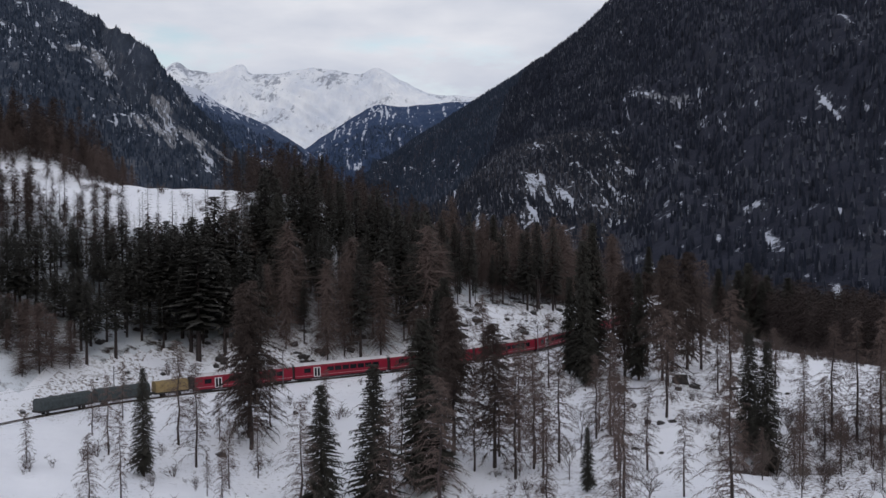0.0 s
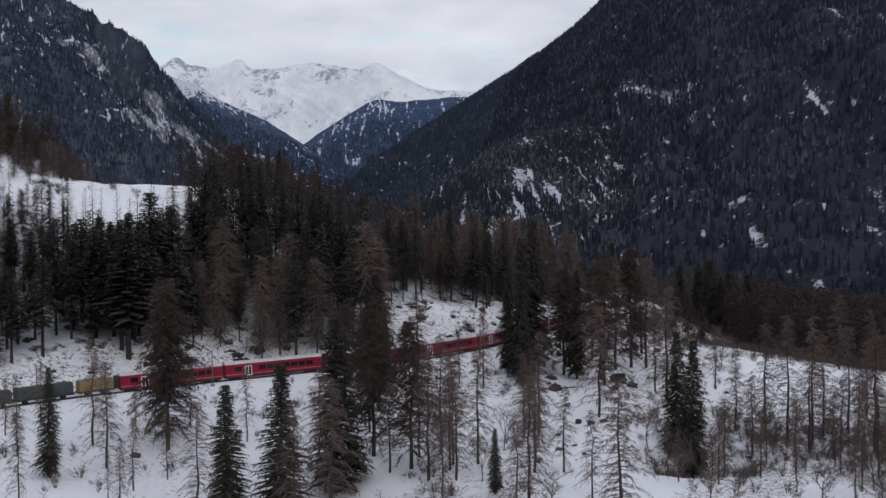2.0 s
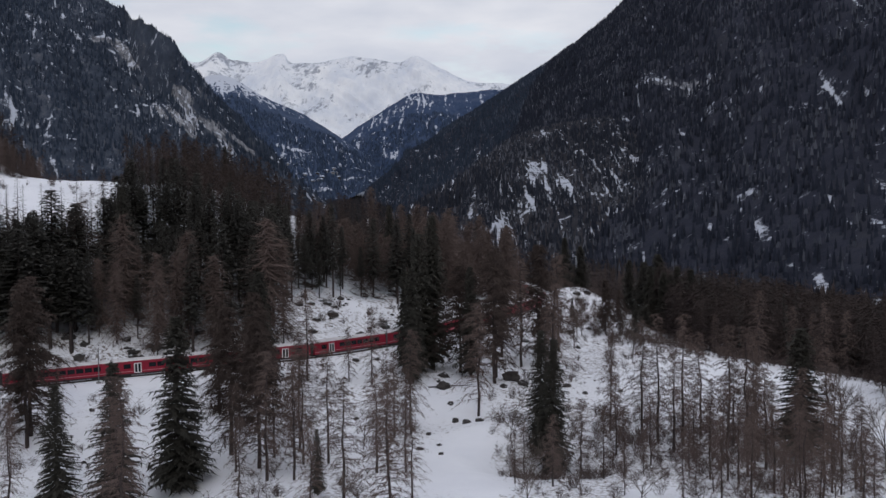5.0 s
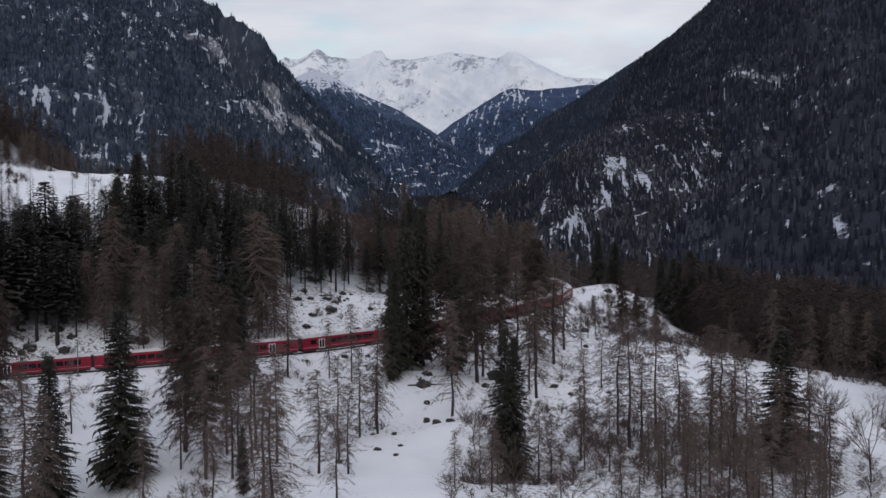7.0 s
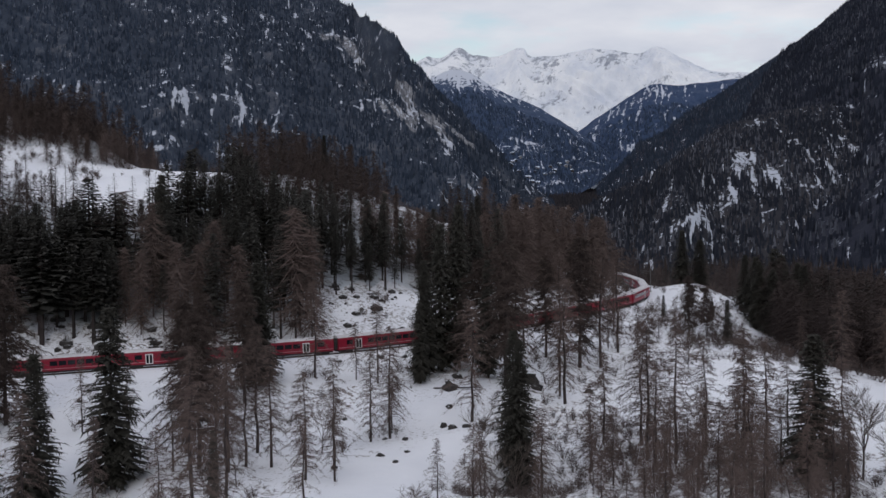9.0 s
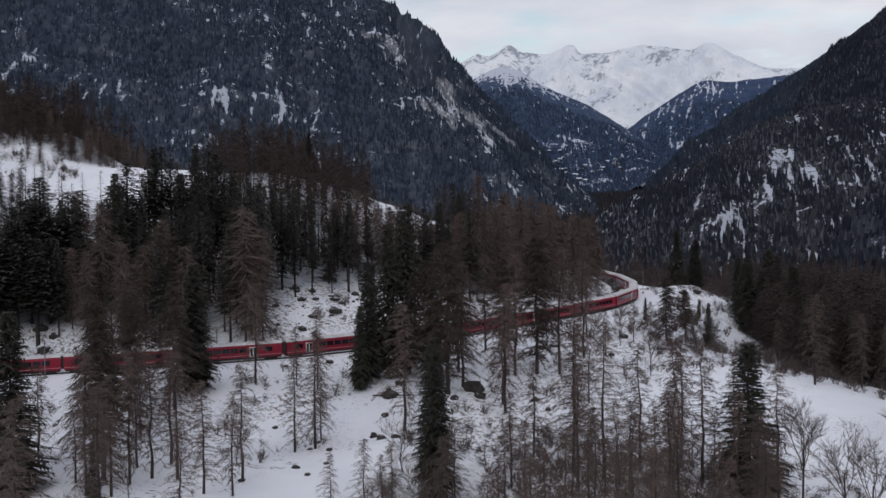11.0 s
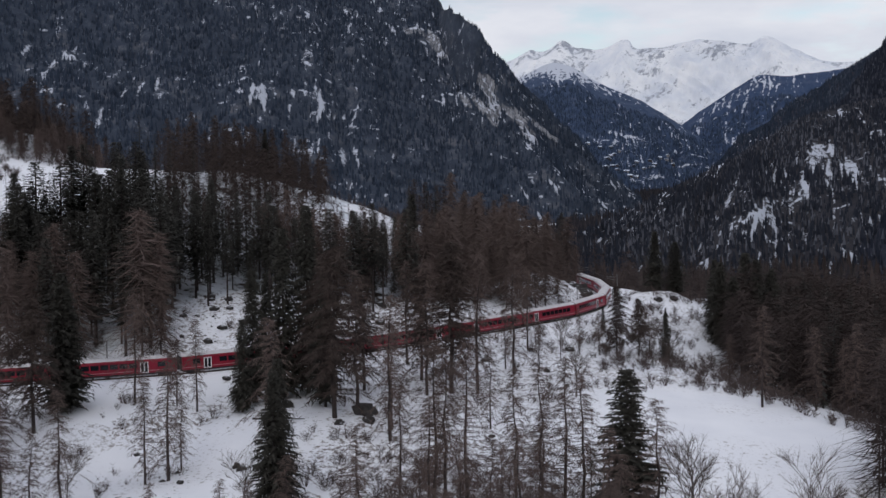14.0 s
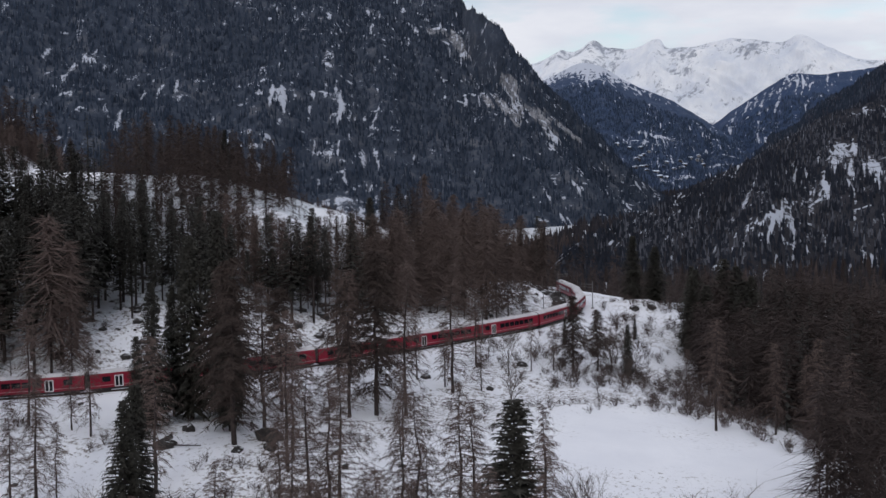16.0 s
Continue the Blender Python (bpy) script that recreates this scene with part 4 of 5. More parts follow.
for _kind, _rows in (("spruce", SPRUCES), ("larch", LARCHES), ("bare", BARES)):
    for _k, (_x, _y, _top) in enumerate(_rows):
        _old = _kind == "larch" and (_x, _y) in OLD
        plant("old_larch" if _old else _kind, _x, _y, max(5.0, _top - float(ground_z(_x, _y)[0])), _k, rnd.uniform(0, 6.28), 1.3 if _old else 1.15 if _kind == "larch" else 0.72 if _kind == "bare" else BROAD.get((_x, _y), 1.0))


def fill_slope():
    """More larches between the chosen ones on the slope below the line."""
    r = random.Random(14)
    rows = SPRUCES + LARCHES + BARES
    for _ in range(1400):
        x, y = r.uniform(-78, 80), r.uniform(146, 262)
        d = float(track_side(np.array([x]), np.array([y]))[0][0])
        if d < 16 or x > 20 and y < 190 or any(math.hypot(x - a, y - b) < 4.6 for a, b, _ in rows):
            continue
        if abs(x - 10 + 0.12 * (y - 194)) < 9.5 - 0.08 * (y - 194) and y > 172 or abs(x + 0.93 * (y - 212)) < 4.5 and y > 200 or x < -52 or x > 46 and y > 239 or x > 12 and 206 < y < 254 and r.random() < (0.72 if x < 42 else 0.3) or -24 < x < -6 and 222 < y < 248 or 22 < x < 44 and y > 204 or len(rows) > 130:
            continue
        rows = rows + [(x, y, 0)]
        kind = r.choice(("larch",) * 7 + ("bare",) * (5 if x > 15 else 2))
        plant(kind, x, y, r.uniform(14, 22) if kind != "bare" else r.uniform(5, 9), r.randrange(6), r.uniform(0, 6.28), r.uniform(0.95, 1.3))


fill_slope()


def fill_meadow_edge():
    """Slender young larches on the open snow below the bend."""
    r = random.Random(23)
    rows = SPRUCES + LARCHES
    count = 0
    for _ in range(300):
        x, y = r.uniform(-96, -50), r.uniform(158, 214)
        d = float(track_side(np.array([x]), np.array([y]))[0][0])
        if count > 13 or d < 9 or any(math.hypot(x - a, y - b) < 5.5 for a, b, _ in rows):
            continue
        count += 1
        rows = rows + [(x, y, 0)]
        plant("larch", x, y, r.uniform(7, 14), r.randrange(6), r.uniform(0, 6.28), r.uniform(0.9, 1.15))


fill_meadow_edge()


def fill_lower_bank():
    """More trees round the lone spruces on the bank below the open meadow."""
    r = random.Random(29)
    rows = SPRUCES + LARCHES + BARES
    count = 0
    for _ in range(300):
        x, y = r.uniform(42, 74), r.uniform(203, 241)
        if count > 13 or any(math.hypot(x - a, y - b) < 4.2 for a, b, _ in rows):
            continue
        rows = rows + [(x, y, 0)]
        plant("larch", x, y, r.uniform(12, 18), r.randrange(6), r.uniform(0, 6.28), r.uniform(1.15, 1.4))
        count += 1


fill_lower_bank()


def fill_foot():
    """Young larches low on the slope, nearest to the flight line."""
    r = random.Random(43)
    rows = SPRUCES + LARCHES + BARES
    count = 0
    for _ in range(300):
        x, y = r.uniform(20, 74), r.uniform(176, 216)
        if count > 42 or x < 46 and count > 26 or abs(x - 10 + 0.12 * (y - 194)) < 10 or any(math.hypot(x - a, y - b) < 5 for a, b, _ in rows):
            continue
        rows = rows + [(x, y, 0)]
        plant("larch" if count % 4 else "bare", x, y, (r.uniform(12, 17) if x > 48 else r.uniform(7, 11)) if count % 4 else 6, r.randrange(6), r.uniform(0, 6.28), 1.15)
        count += 1


fill_foot()


def brushwood():
    """Low leafless scrub over the slope."""
    r = np.random.RandomState(51)
    n = 4600
    x, y = r.uniform(-95, 100, n), r.uniform(150, 440, n)
    d, _ = track_side(x, y)
    clump = wave(x, y, 26, 52) + 0.35 * wave(x, y, 9, 53) + np.where((x > 10) & (y < 250), 0.25, 0) - np.where(x < -45, 0.04, 0)
    meadow = ((x - 68) / 30) ** 2 + ((y - 285) / 32) ** 2 < 1
    ok = (np.abs(d) > 5) & (d > -22) & (clump + np.where(d < 0, 0.42, 0) + r.uniform(-0.15, 0.15, n) > np.where((x > 15) & (y < 248), -0.12, 0.12)) & ~meadow & (np.abs(x - 10 + 0.12 * (y - 194)) > 9 - 0.08 * (y - 194))
    x, y = x[ok], y[ok]
    m = 480
    tx, ty = r.uniform(12, 66, m), r.uniform(196, 250, m)
    thick = wave(tx, ty, 20, 56) + r.uniform(-0.25, 0.25, m) > -0.12
    thick &= np.abs(tx - 10 + 0.12 * (ty - 194)) > 9 - 0.08 * (ty - 194)
    x, y = np.r_[x, tx[thick]], np.r_[y, ty[thick]]
    m = 2600
    ex, ey = r.uniform(-2, 110, m), r.uniform(262, 445, m)
    ed, _ = track_side(ex, ey)
    e = (ex - 60) * 0.51 + (ey - 316) * 0.86
    edge = (e > -1 + 4 * wave(ex, ey, 18, 57)) & (e < 30) & (ed > 16) | (ey > 325) & (ex < 34) & (ed > 9) & (wave(ex, ey, 15, 58) > 0.05) & (e < 70)
    x, y = np.r_[x, ex[edge]], np.r_[y, ey[edge]]
    mx, my = r.uniform(-215, -106, 1300), r.uniform(298, 385, 1300)
    high = wave(mx, my, 22, 59) + 0.4 * wave(mx, my, 7, 60) + np.clip((-mx - 155) / 40, 0, 0.6) > 0.3
    x, y = np.r_[x, mx[high]], np.r_[y, my[high]]
    bx, by = r.uniform(30, 68, 170), r.uniform(219, 246, 170)
    belt = wave(bx, by, 9, 92) > -0.3
    gx, gy = r.uniform(-106, -58, 150), r.uniform(394, 432, 150)
    x, y = np.r_[x, bx[belt], gx], np.r_[y, by[belt], gy]
    tall = np.r_[0.7 + 2.4 * r.rand(ok.sum()) ** 1.7, 0.6 + 2.2 * r.rand(thick.sum()) ** 1.5, r.uniform(1.2, 3.6, edge.sum()), r.uniform(0.8, 3.2, high.sum()), r.uniform(0.9, 3.2, belt.sum()), r.uniform(0.8, 3.5, 150)]
    sh = Shape()
    q = random.Random(54)
    for k in range(11):
        a, t = q.uniform(0, 6.283), q.uniform(0.15, 0.85)
        e = Vector((math.cos(a) * t, math.sin(a) * t, q.uniform(0.4, 1.1)))
        sh.blade((e.x * 0.15, e.y * 0.15, -0.05), e, 0.018, Vector((q.uniform(-1, 1), q.uniform(-1, 1), 0)))
        for _ in range(6):
            w = q.uniform(0.3, 0.9)
            sh.blade(e * w, e * w + Vector((q.uniform(-0.35, 0.35), q.uniform(-0.35, 0.35), q.uniform(-0.05, 0.35))), 0.013, Vector((q.uniform(-1, 1), q.uniform(-1, 1), q.uniform(-1, 1))))
    p = np.stack([x, y, ground_z(x, y) - 0.05], 1)
    scatter_mesh("brushwood", np.array(sh.v), np.array(sh.f), p, tall, FARBRUSH, 55, "low leafless brushwood scattered over the snowy slope", "shrubs")


brushwood()


def low_tree(w, c):
    v = np.array(w.v + c.v) / REF
    return v, np.array(w.f + [tuple(a + len(w.v) for a in t) for t in c.f])


def woods():
    """The dense wood on the hill above the line: single trees in front, the depth of the wood behind them."""
    r = random.Random(9)
    n = 16000
    xs = np.array([r.uniform(-240, 15) for _ in range(n)])
    ys = np.array([r.uniform(215, 515) for _ in range(n)])
    d, _ = track_side(xs, ys)
    ok = hill_wood(xs, ys, d)
    cells, front, back = {}, [], []
    for x, y, dd, o in zip(xs, ys, d, ok):
        key = (int(x // 3.2), int(y // 3.2))
        if not o or any(math.hypot(x - a, y - b) < 3.1 for i in (-1, 0, 1) for j in (-1, 0, 1) for a, b in cells.get((key[0] + i, key[1] + j), ())):
            continue
        if r.random() < (0.28 if -64 < x < -24 and 306 < y < 362 else 0.35 if dd > -14 else 0.22 if x > -100 and y < 400 else 0.05):
            continue
        cells.setdefault(key, []).append((x, y))
        (front if dd > -70 and x > -150 and y < 430 else back).append((x, y, dd))
    def low(x, y):
        """Young growth only in the shallow saddle below the upper clearing."""
        u, w = ((x + 103) * 73 - (y - 446) * 108) / 130.4, ((x + 103) * 108 + (y - 446) * 73) / 130.4
        return -30 < u < 125 and abs(w) < 13

    count = {"far_larch": 0, "far_spruce": 0}
    for x, y, dd in sorted(front, key=lambda row: -row[2]):
        larches = noise.noise(Vector((x / 40, y / 40, 2.0))) + (0.2 if y > 315 else -0.28)
        larches += 0.25 if x < -30 and y > 315 or y > 345 else 0
        larches += 0.5 if dd < -48 and x > -128 else 0
        larches += 0.3 if x > -50 and y > 325 else 0.05 if x > -80 else 0
        kind = "far_larch" if larches + r.uniform(-0.3, 0.3) > 0.1 else "far_spruce"
        count[kind] += 1
        if count[kind] > (140 if kind == "far_larch" else 300):
            back.append((x, y, dd))
            continue
        clump = noise.noise(Vector((x / 18, y / 18, 7.0)))
        if low(x, y):
            plant(kind, x, y, max(4.0, min(14.0, 59.5 + r.uniform(-4, 2) - float(ground_z(x, y)[0]))), r.randrange(4), r.uniform(0, 6.28), 1.2)
            continue
        most = 62 + r.uniform(-2, 1.5) - float(ground_z(x, y)[0]) if x < -92 and y < 300 else 99.0
        plant(kind, x, y, min(most, max(7.0, (15 if -64 < x < -24 and 306 < y < 362 else 21 if x > -95 and y < 345 else 11 if x < -105 else 18) + 9 * clump + r.uniform(-6, 6))), r.randrange(4), r.uniform(0, 6.28), r.uniform(1.0, 1.4) if x > -80 else r.uniform(1.7, 2.2) if y < 300 else r.uniform(1.35, 1.75))
    rs = np.random.RandomState(33)
    p = np.array(back)[:, :3]
    p[:, 2] = ground_z(p[:, 0], p[:, 1]) - 0.3
    mix = wave(p[:, 0], p[:, 1], 60, 12) + np.where((p[:, 1] > 345) | (p[:, 0] < -150), 0.6, 0.1) + rs.uniform(-0.25, 0.25, len(p)) > 0.05
    tall = 11.3 + 2.5 * np.exp(-(((p[:, 0] + 108) / 36) ** 2 + ((p[:, 1] - 368) / 34) ** 2)) + 4 * wave(p[:, 0], p[:, 1], 24, 15) + rs.uniform(-4, 5, len(p))
    saddle = np.array([low(a, b) for a, b in p[:, :2]])
    tall = np.where(p[:, 0] < -165, tall + 4, tall)
    tall = np.where(saddle, np.clip(59.5 - p[:, 2], 3.5, 12), tall)
    shown = ~((p[:, 0] < -140) & (p[:, 1] > 420) | (p[:, 1] > 470) & (p[:, 0] < -60))
    p, tall, mix = p[shown], tall[shown], mix[shown]
    v, f = low_tree(*fuzzy_larch(REF, 31, 260, 0.085))
    scatter_mesh("larch_wood", v, f, p[mix], tall[mix], HILLLARCH, 24, "brown leafless larch wood on the hill", "forest")
    v, f = low_tree(*spruce(REF, 32, 60, 1, 1.15, 0.08))
    scatter_mesh("spruce_wood", v, f, p[~mix], tall[~mix], DARKTREE, 25, "dark spruce wood on the hill", "forest")


woods()


def high_larches():
    """An open stand of young larches on the slope above the upper meadow."""
    r = random.Random(61)
    rows = []
    for _ in range(400):
        x, y = r.uniform(-206, -160), r.uniform(338, 386)
        if len(rows) > 100 or noise.noise(Vector((x / 16, y / 16, 3.0))) + 0.012 * (y - 352) + 0.012 * (-x - 176) < -0.12 or any(math.hypot(x - a, y - b) < 2.6 for a, b in rows):
            continue
        rows.append((x, y))
        plant("far_larch", x, y, r.uniform(7, 12), r.randrange(4), r.uniform(0, 6.28), r.uniform(1.1, 1.5))


high_larches()


def gorge_wood():
    """Bare larch wood that falls away beyond the meadow, and more behind the hill."""
    r = np.random.RandomState(21)
    n = 8000
    y = 262 + 938 * r.rand(n) ** 1.6
    x = r.uniform(-0.75, 0.62, n) * (y - 60) + 40
    d, _ = track_side(x, y)
    ok = gorge_side(x, y, d)
    nx, ny = r.uniform(40, 215, 2200), r.uniform(318, 465, 2200)
    near = gorge_side(nx, ny, track_side(nx, ny)[0])
    x, y = np.r_[x[ok], nx[near]], np.r_[y[ok], ny[near]]
    p = np.stack([x, y, ground_z(x, y) - 0.3], 1)
    pick = wave(x, y, 90, 17) + r.uniform(-0.5, 0.5, len(p)) < 0.35
    tall = r.uniform(9, 20, len(p)) + 5 * wave(x, y, 22, 18)
    close = y < 440
    odd = r.rand(len(p)) < 0.5
    for seed, chosen in ((37, odd), (38, ~odd)):
        v, f = low_tree(*fuzzy_larch(REF, seed, 250, 0.07))
        scatter_mesh("larch_wood", v * (1.35, 1.35, 1), f, p[pick & close & chosen], tall[pick & close & chosen], FARLARCH, seed, "brown leafless larch wood beside the snowy meadow", "forest")
    spare, far = ~pick, pick & (y > 620)
    scatter_mesh("larch_wood", CV, CF, p[far], tall[far] * 0.9, FARLARCH, 27, "brown leafless larch wood deep in the valley", "forest")
    v, f = low_tree(*fuzzy_larch(REF, 35, 64, 0.15))
    pick = pick & ~close & ~far
    scatter_mesh("larch_wood", v, f, p[pick], tall[pick], FARLARCH, 22, "brown leafless larch wood falling to the gorge", "forest")
    v, f = low_tree(*spruce(REF, 36, 36, 1, 1.1, 0.1))
    scatter_mesh("spruce_wood", v, f, p[spare], tall[spare], DARKTREE, 23, "dark spruces among the larch wood", "forest")


gorge_wood()


# ---- railway ----
def rail_strip(offset, half, z0, z1, s0, s1, step=3.0):
    sh = Shape()
    n = int((s1 - s0) / step)
    for k in range(n + 1):
        p, t = on_track(s0 + (s1 - s0) * k / n)
        side = Vector((t.y, -t.x, 0)).normalized()
        for o, z in ((offset - half, z0), (offset + half, z0), (offset + half, z1), (offset - half, z1)):
            sh.v.append(tuple(p + side * o + Vector((0, 0, z))))
        if k:
            a = 4 * (k - 1)
            for m in range(4):
                q = (m + 1) % 4
                sh.f += [(a + m, a + q, a + 4 + q), (a + m, a + 4 + q, a + 4 + m)]
    return sh


def railway():
    line = thing("railway_track", "single narrow railway line across the snowy slope", "railway", kind="structure")
    part("ballast", rail_strip(0, 1.5, -0.9, -0.32, -45, 330).mesh("ballast", SNOW), line, "snow-covered ballast bed")
    for o in (-0.55, 0.55):
        part("rail", rail_strip(o, 0.06, -0.33, -0.15, -45, 330).mesh("rail", RUST), line, "rusty steel rail")


railway()


def coach(name, s, length, label, door):
    root = thing(name, label, "railway coach", "coaches of the red train")
    p, t = on_track(s)
    q, _ = on_track(s + length)
    t = (q - p).normalized()
    m = look(p, p + t) @ Matrix.Rotation(radians(90), 4, "X") @ Matrix.Rotation(radians(90), 4, "Z")
    side = Vector((t.y, -t.x, 0)).normalized()
    up = side.cross(t).normalized()
    root.matrix_basis = Matrix(((t.x, -side.x, up.x, p.x), (t.y, -side.y, up.y, p.y), (t.z, -side.z, up.z, p.z), (0, 0, 0, 1)))
    a, b, w = 0.35, length - 0.35, 1.34
    prof = [(-w, 0.55), (-w - 0.02, 1.5), (-w + 0.04, 2.75), (-1.15, 3.1)]
    body = Shape()

    def skin(profile, x0, x1, sh):
        st, n = len(sh.v), len(profile)
        for x in (x0, x1):
            sh.v += [(x, y, z) for y, z in profile]
        for k in range(n):
            q2 = (k + 1) % n
            sh.f += [(st + k, st + q2, st + n + q2), (st + k, st + n + q2, st + n + k)]
        for k in range(1, n - 1):
            sh.f += [(st, st + k + 1, st + k), (st + n, st + n + k, st + n + k + 1)]

    skin(prof + [(-y, z) for y, z in reversed(prof)], a, b, body)
    part("body", body.mesh("body", RED), root, "glossy red body side")
    roof = Shape()
    arc = [(-1.24, 3.06), (-1.0, 3.36), (-0.5, 3.55), (0.0, 3.6), (0.5, 3.55), (1.0, 3.36), (1.24, 3.06)]
    skin(arc, a - 0.05, b + 0.05, roof)
    part("roof", roof.mesh("roof", ROOF, False), root, "pale grey snow-dusted roof")
    under = Shape().box((a + 0.2, -1.15, 0.2), (b - 0.2, 1.15, 0.56))
    part("underframe", under.mesh("underframe", UNDER), root)
    for c in (2.6, length - 2.6):
        bog = Shape().box((c - 1.3, -1.0, -0.05), (c + 1.3, 1.0, 0.42))
        for x in (c - 0.9, c + 0.9):
            for y in (-0.75, 0.75):
                bog.tube([(x, y - 0.06, 0.2), (x, y + 0.06, 0.2)], [0.36, 0.36], 10, True)
        part("bogie", bog.mesh("bogie", UNDER), root)
    for y in (-1, 1):
        n = 10
        for k in range(n):
            x = 2.2 + (length - 4.4) * (k + 0.5) / n
            if abs(x - door) < 1.6:
                continue
            half = 0.42 * (length - 4.4) / n
            win = Shape().box((x - half, y * (w + 0.005) - 0.03, 1.58), (x + half, y * (w + 0.005) + 0.03, 2.48))
            part("window", win.mesh("window", GLASS), root)
        dr = Shape().box((door - 0.75, y * (w + 0.02) - 0.03, 0.6), (door + 0.75, y * (w + 0.02) + 0.03, 2.6))
        d_ob = part("door", dr.mesh("door", WHITE), root, "white-framed double door")
        for o in (-0.34, 0.34):
            dl = Shape().box((door + o - 0.24, y * (w + 0.05) - 0.03, 0.75), (door + o + 0.24, y * (w + 0.05) + 0.03, 2.45))
            part("door_pane", dl.mesh("door_pane", GLASS), d_ob)
    for y in (-1, 1):
        line = Shape().box((a + 0.05, y * (w + 0.012) - 0.02, 0.92), (b - 0.05, y * (w + 0.012) + 0.02, 1.04))
        part("stripe", line.mesh("stripe", STRIPE), root, "thin pale stripe")
    bel = Shape().box((-0.4, -0.95, 0.7), (0.4, 0.95, 3.1))
    part("gangway", bel.mesh("gangway", UNDER), root, "black rubber gangway")
    return root


def wagon(s, length, mat, label):
    root = thing("freight_wagon", label, "railway wagon", "wagons at the end of the train")
    p, _ = on_track(s)
    q, _ = on_track(s + length)
    t = (q - p).normalized()
    side = Vector((t.y, -t.x, 0)).normalized()
    up = side.cross(t).normalized()
    root.matrix_basis = Matrix(((t.x, -side.x, up.x, p.x), (t.y, -side.y, up.y, p.y), (t.z, -side.z, up.z, p.z), (0, 0, 0, 1)))
    sh = Shape()
    n = 7
    prof = [(-1.2, 0.9), (-1.22, 2.3), (-0.9, 2.85), (0, 3.05), (0.9, 2.85), (1.22, 2.3), (1.2, 0.9)]
    for k in range(n + 1):
        x = 0.5 + (length - 1.0) * k / n
        g = 1.0 if k % 2 else 1.025
        sh.v += [(x, y * g, 0.9 + (z - 0.9) * g) for y, z in prof]
    m = len(prof)
    for k in range(n):
        for j in range(m):
            a, b = k * m + j, k * m + (j + 1) % m
            sh.f += [(a, b, b + m), (a, b + m, a + m)]
    for k in range(1, m - 1):
        e = n * m
        sh.f += [(0, k + 1, k), (e, e + k, e + k + 1)]
    part("cover", sh.mesh("cover", mat), root)
    fr = Shape().box((0.2, -1.15, 0.55), (length - 0.2, 1.15, 0.9))
    part("frame", fr.mesh("frame", UNDER), root)
    for c in (2.2, length - 2.2):
        wh = Shape()
        for y in (-0.7, 0.7):
            wh.tube([(c, y - 0.07, 0.2), (c, y + 0.07, 0.2)], [0.38, 0.38], 10, True)
        wh.tube([(c, -0.7, 0.2), (c, 0.7, 0.2)], [0.08, 0.08], 6)
        part("wheelset", wh.mesh("wheelset", UNDER), root)


TAIL, CL = 18.0, 21.6
for _k in range(12):
    coach("red_coach", TAIL + _k * CL, CL, "red railway coach with white-framed doors and a dull roof", (5.2, 5.2, 15.4)[_k % 3])
wagon(TAIL - 8.2, 7.6, YELLOW, "short freight wagon under a dull yellow cover")
wagon(TAIL - 20.4, 11.8, GREEN, "freight wagon under a grey-green tarpaulin")
wagon(TAIL - 33.0, 12.2, GREEN, "freight wagon under a grey-green tarpaulin")


def mast(s, off):
    root = thing("catenary_mast", "slim grey steel catenary mast beside the snowy track", "mast", "masts along the railway")
    p, t = on_track(s)
    side = Vector((t.y, -t.x, 0)).normalized()
    b = p + side * off
    b.z = float(ground_z(b.x, b.y)[0])
    root.location = b
    h = p.z + 6.6 - b.z
    part("pole", Shape().tube([(0, 0, -0.5), (0, 0, h)], [0.13, 0.09], 6, True).mesh("pole", STEEL), root)
    part("footing", Shape().box((-0.35, -0.35, -0.5), (0.35, 0.35, 0.35)).mesh("footing", STONE), root)
    e = -side * (off - 0.2 * math.copysign(1, off))
    part("arm", Shape().tube([(0, 0, h - 0.8), (e.x, e.y, h - 0.6)], [0.05, 0.05], 5).tube([(0, 0, h - 1.7), (e.x, e.y, h - 1.1)], [0.035, 0.035], 5).mesh("arm", STEEL), root)
    return root


for _s in range(-30, 320, 33):
    mast(_s + 0.5, 3.1 if (_s // 33) % 2 else -3.1)


def wires():
    root = thing("catenary_wire", "thin dark overhead wires above the railway track", "overhead wire", kind="structure")
    for z, r in ((5.0, 0.018), (6.0, 0.014)):
        sh = Shape()
        for a in range(-30, 300, 33):
            pts = []
            for k in range(5):
                p, _ = on_track(a + 0.5 + 33 * k / 4)
                sag = 0.7 * (1 - ((k - 2) / 2) ** 2) if z > 5.5 else 0.0
                pts.append(p + Vector((0, 0, z - sag)))
            sh.tube(pts, [r] * 5, 3)
        part("wire", sh.mesh("wire", UNDER), root)


wires()


# ---- rocks, logs, paths ----
def rock_shape(seed, size, flat):
    bm = bmesh.new()
    bmesh.ops.create_icosphere(bm, subdivisions=2, radius=1.0)
    for v in bm.verts:
        n = noise.noise(v.co * 1.4 + Vector((seed * 3.7, 0, 0))) * 0.75 + noise.noise(v.co * 3.3 + Vector((0, seed * 2.1, 0))) * 0.4
        v.co *= 1 + n
        v.co = Vector((v.co.x * size, v.co.y * size * 0.8, v.co.z * size * flat))
    me = bpy.data.meshes.new("boulder")
    bm.to_mesh(me)
    bm.free()
    return me


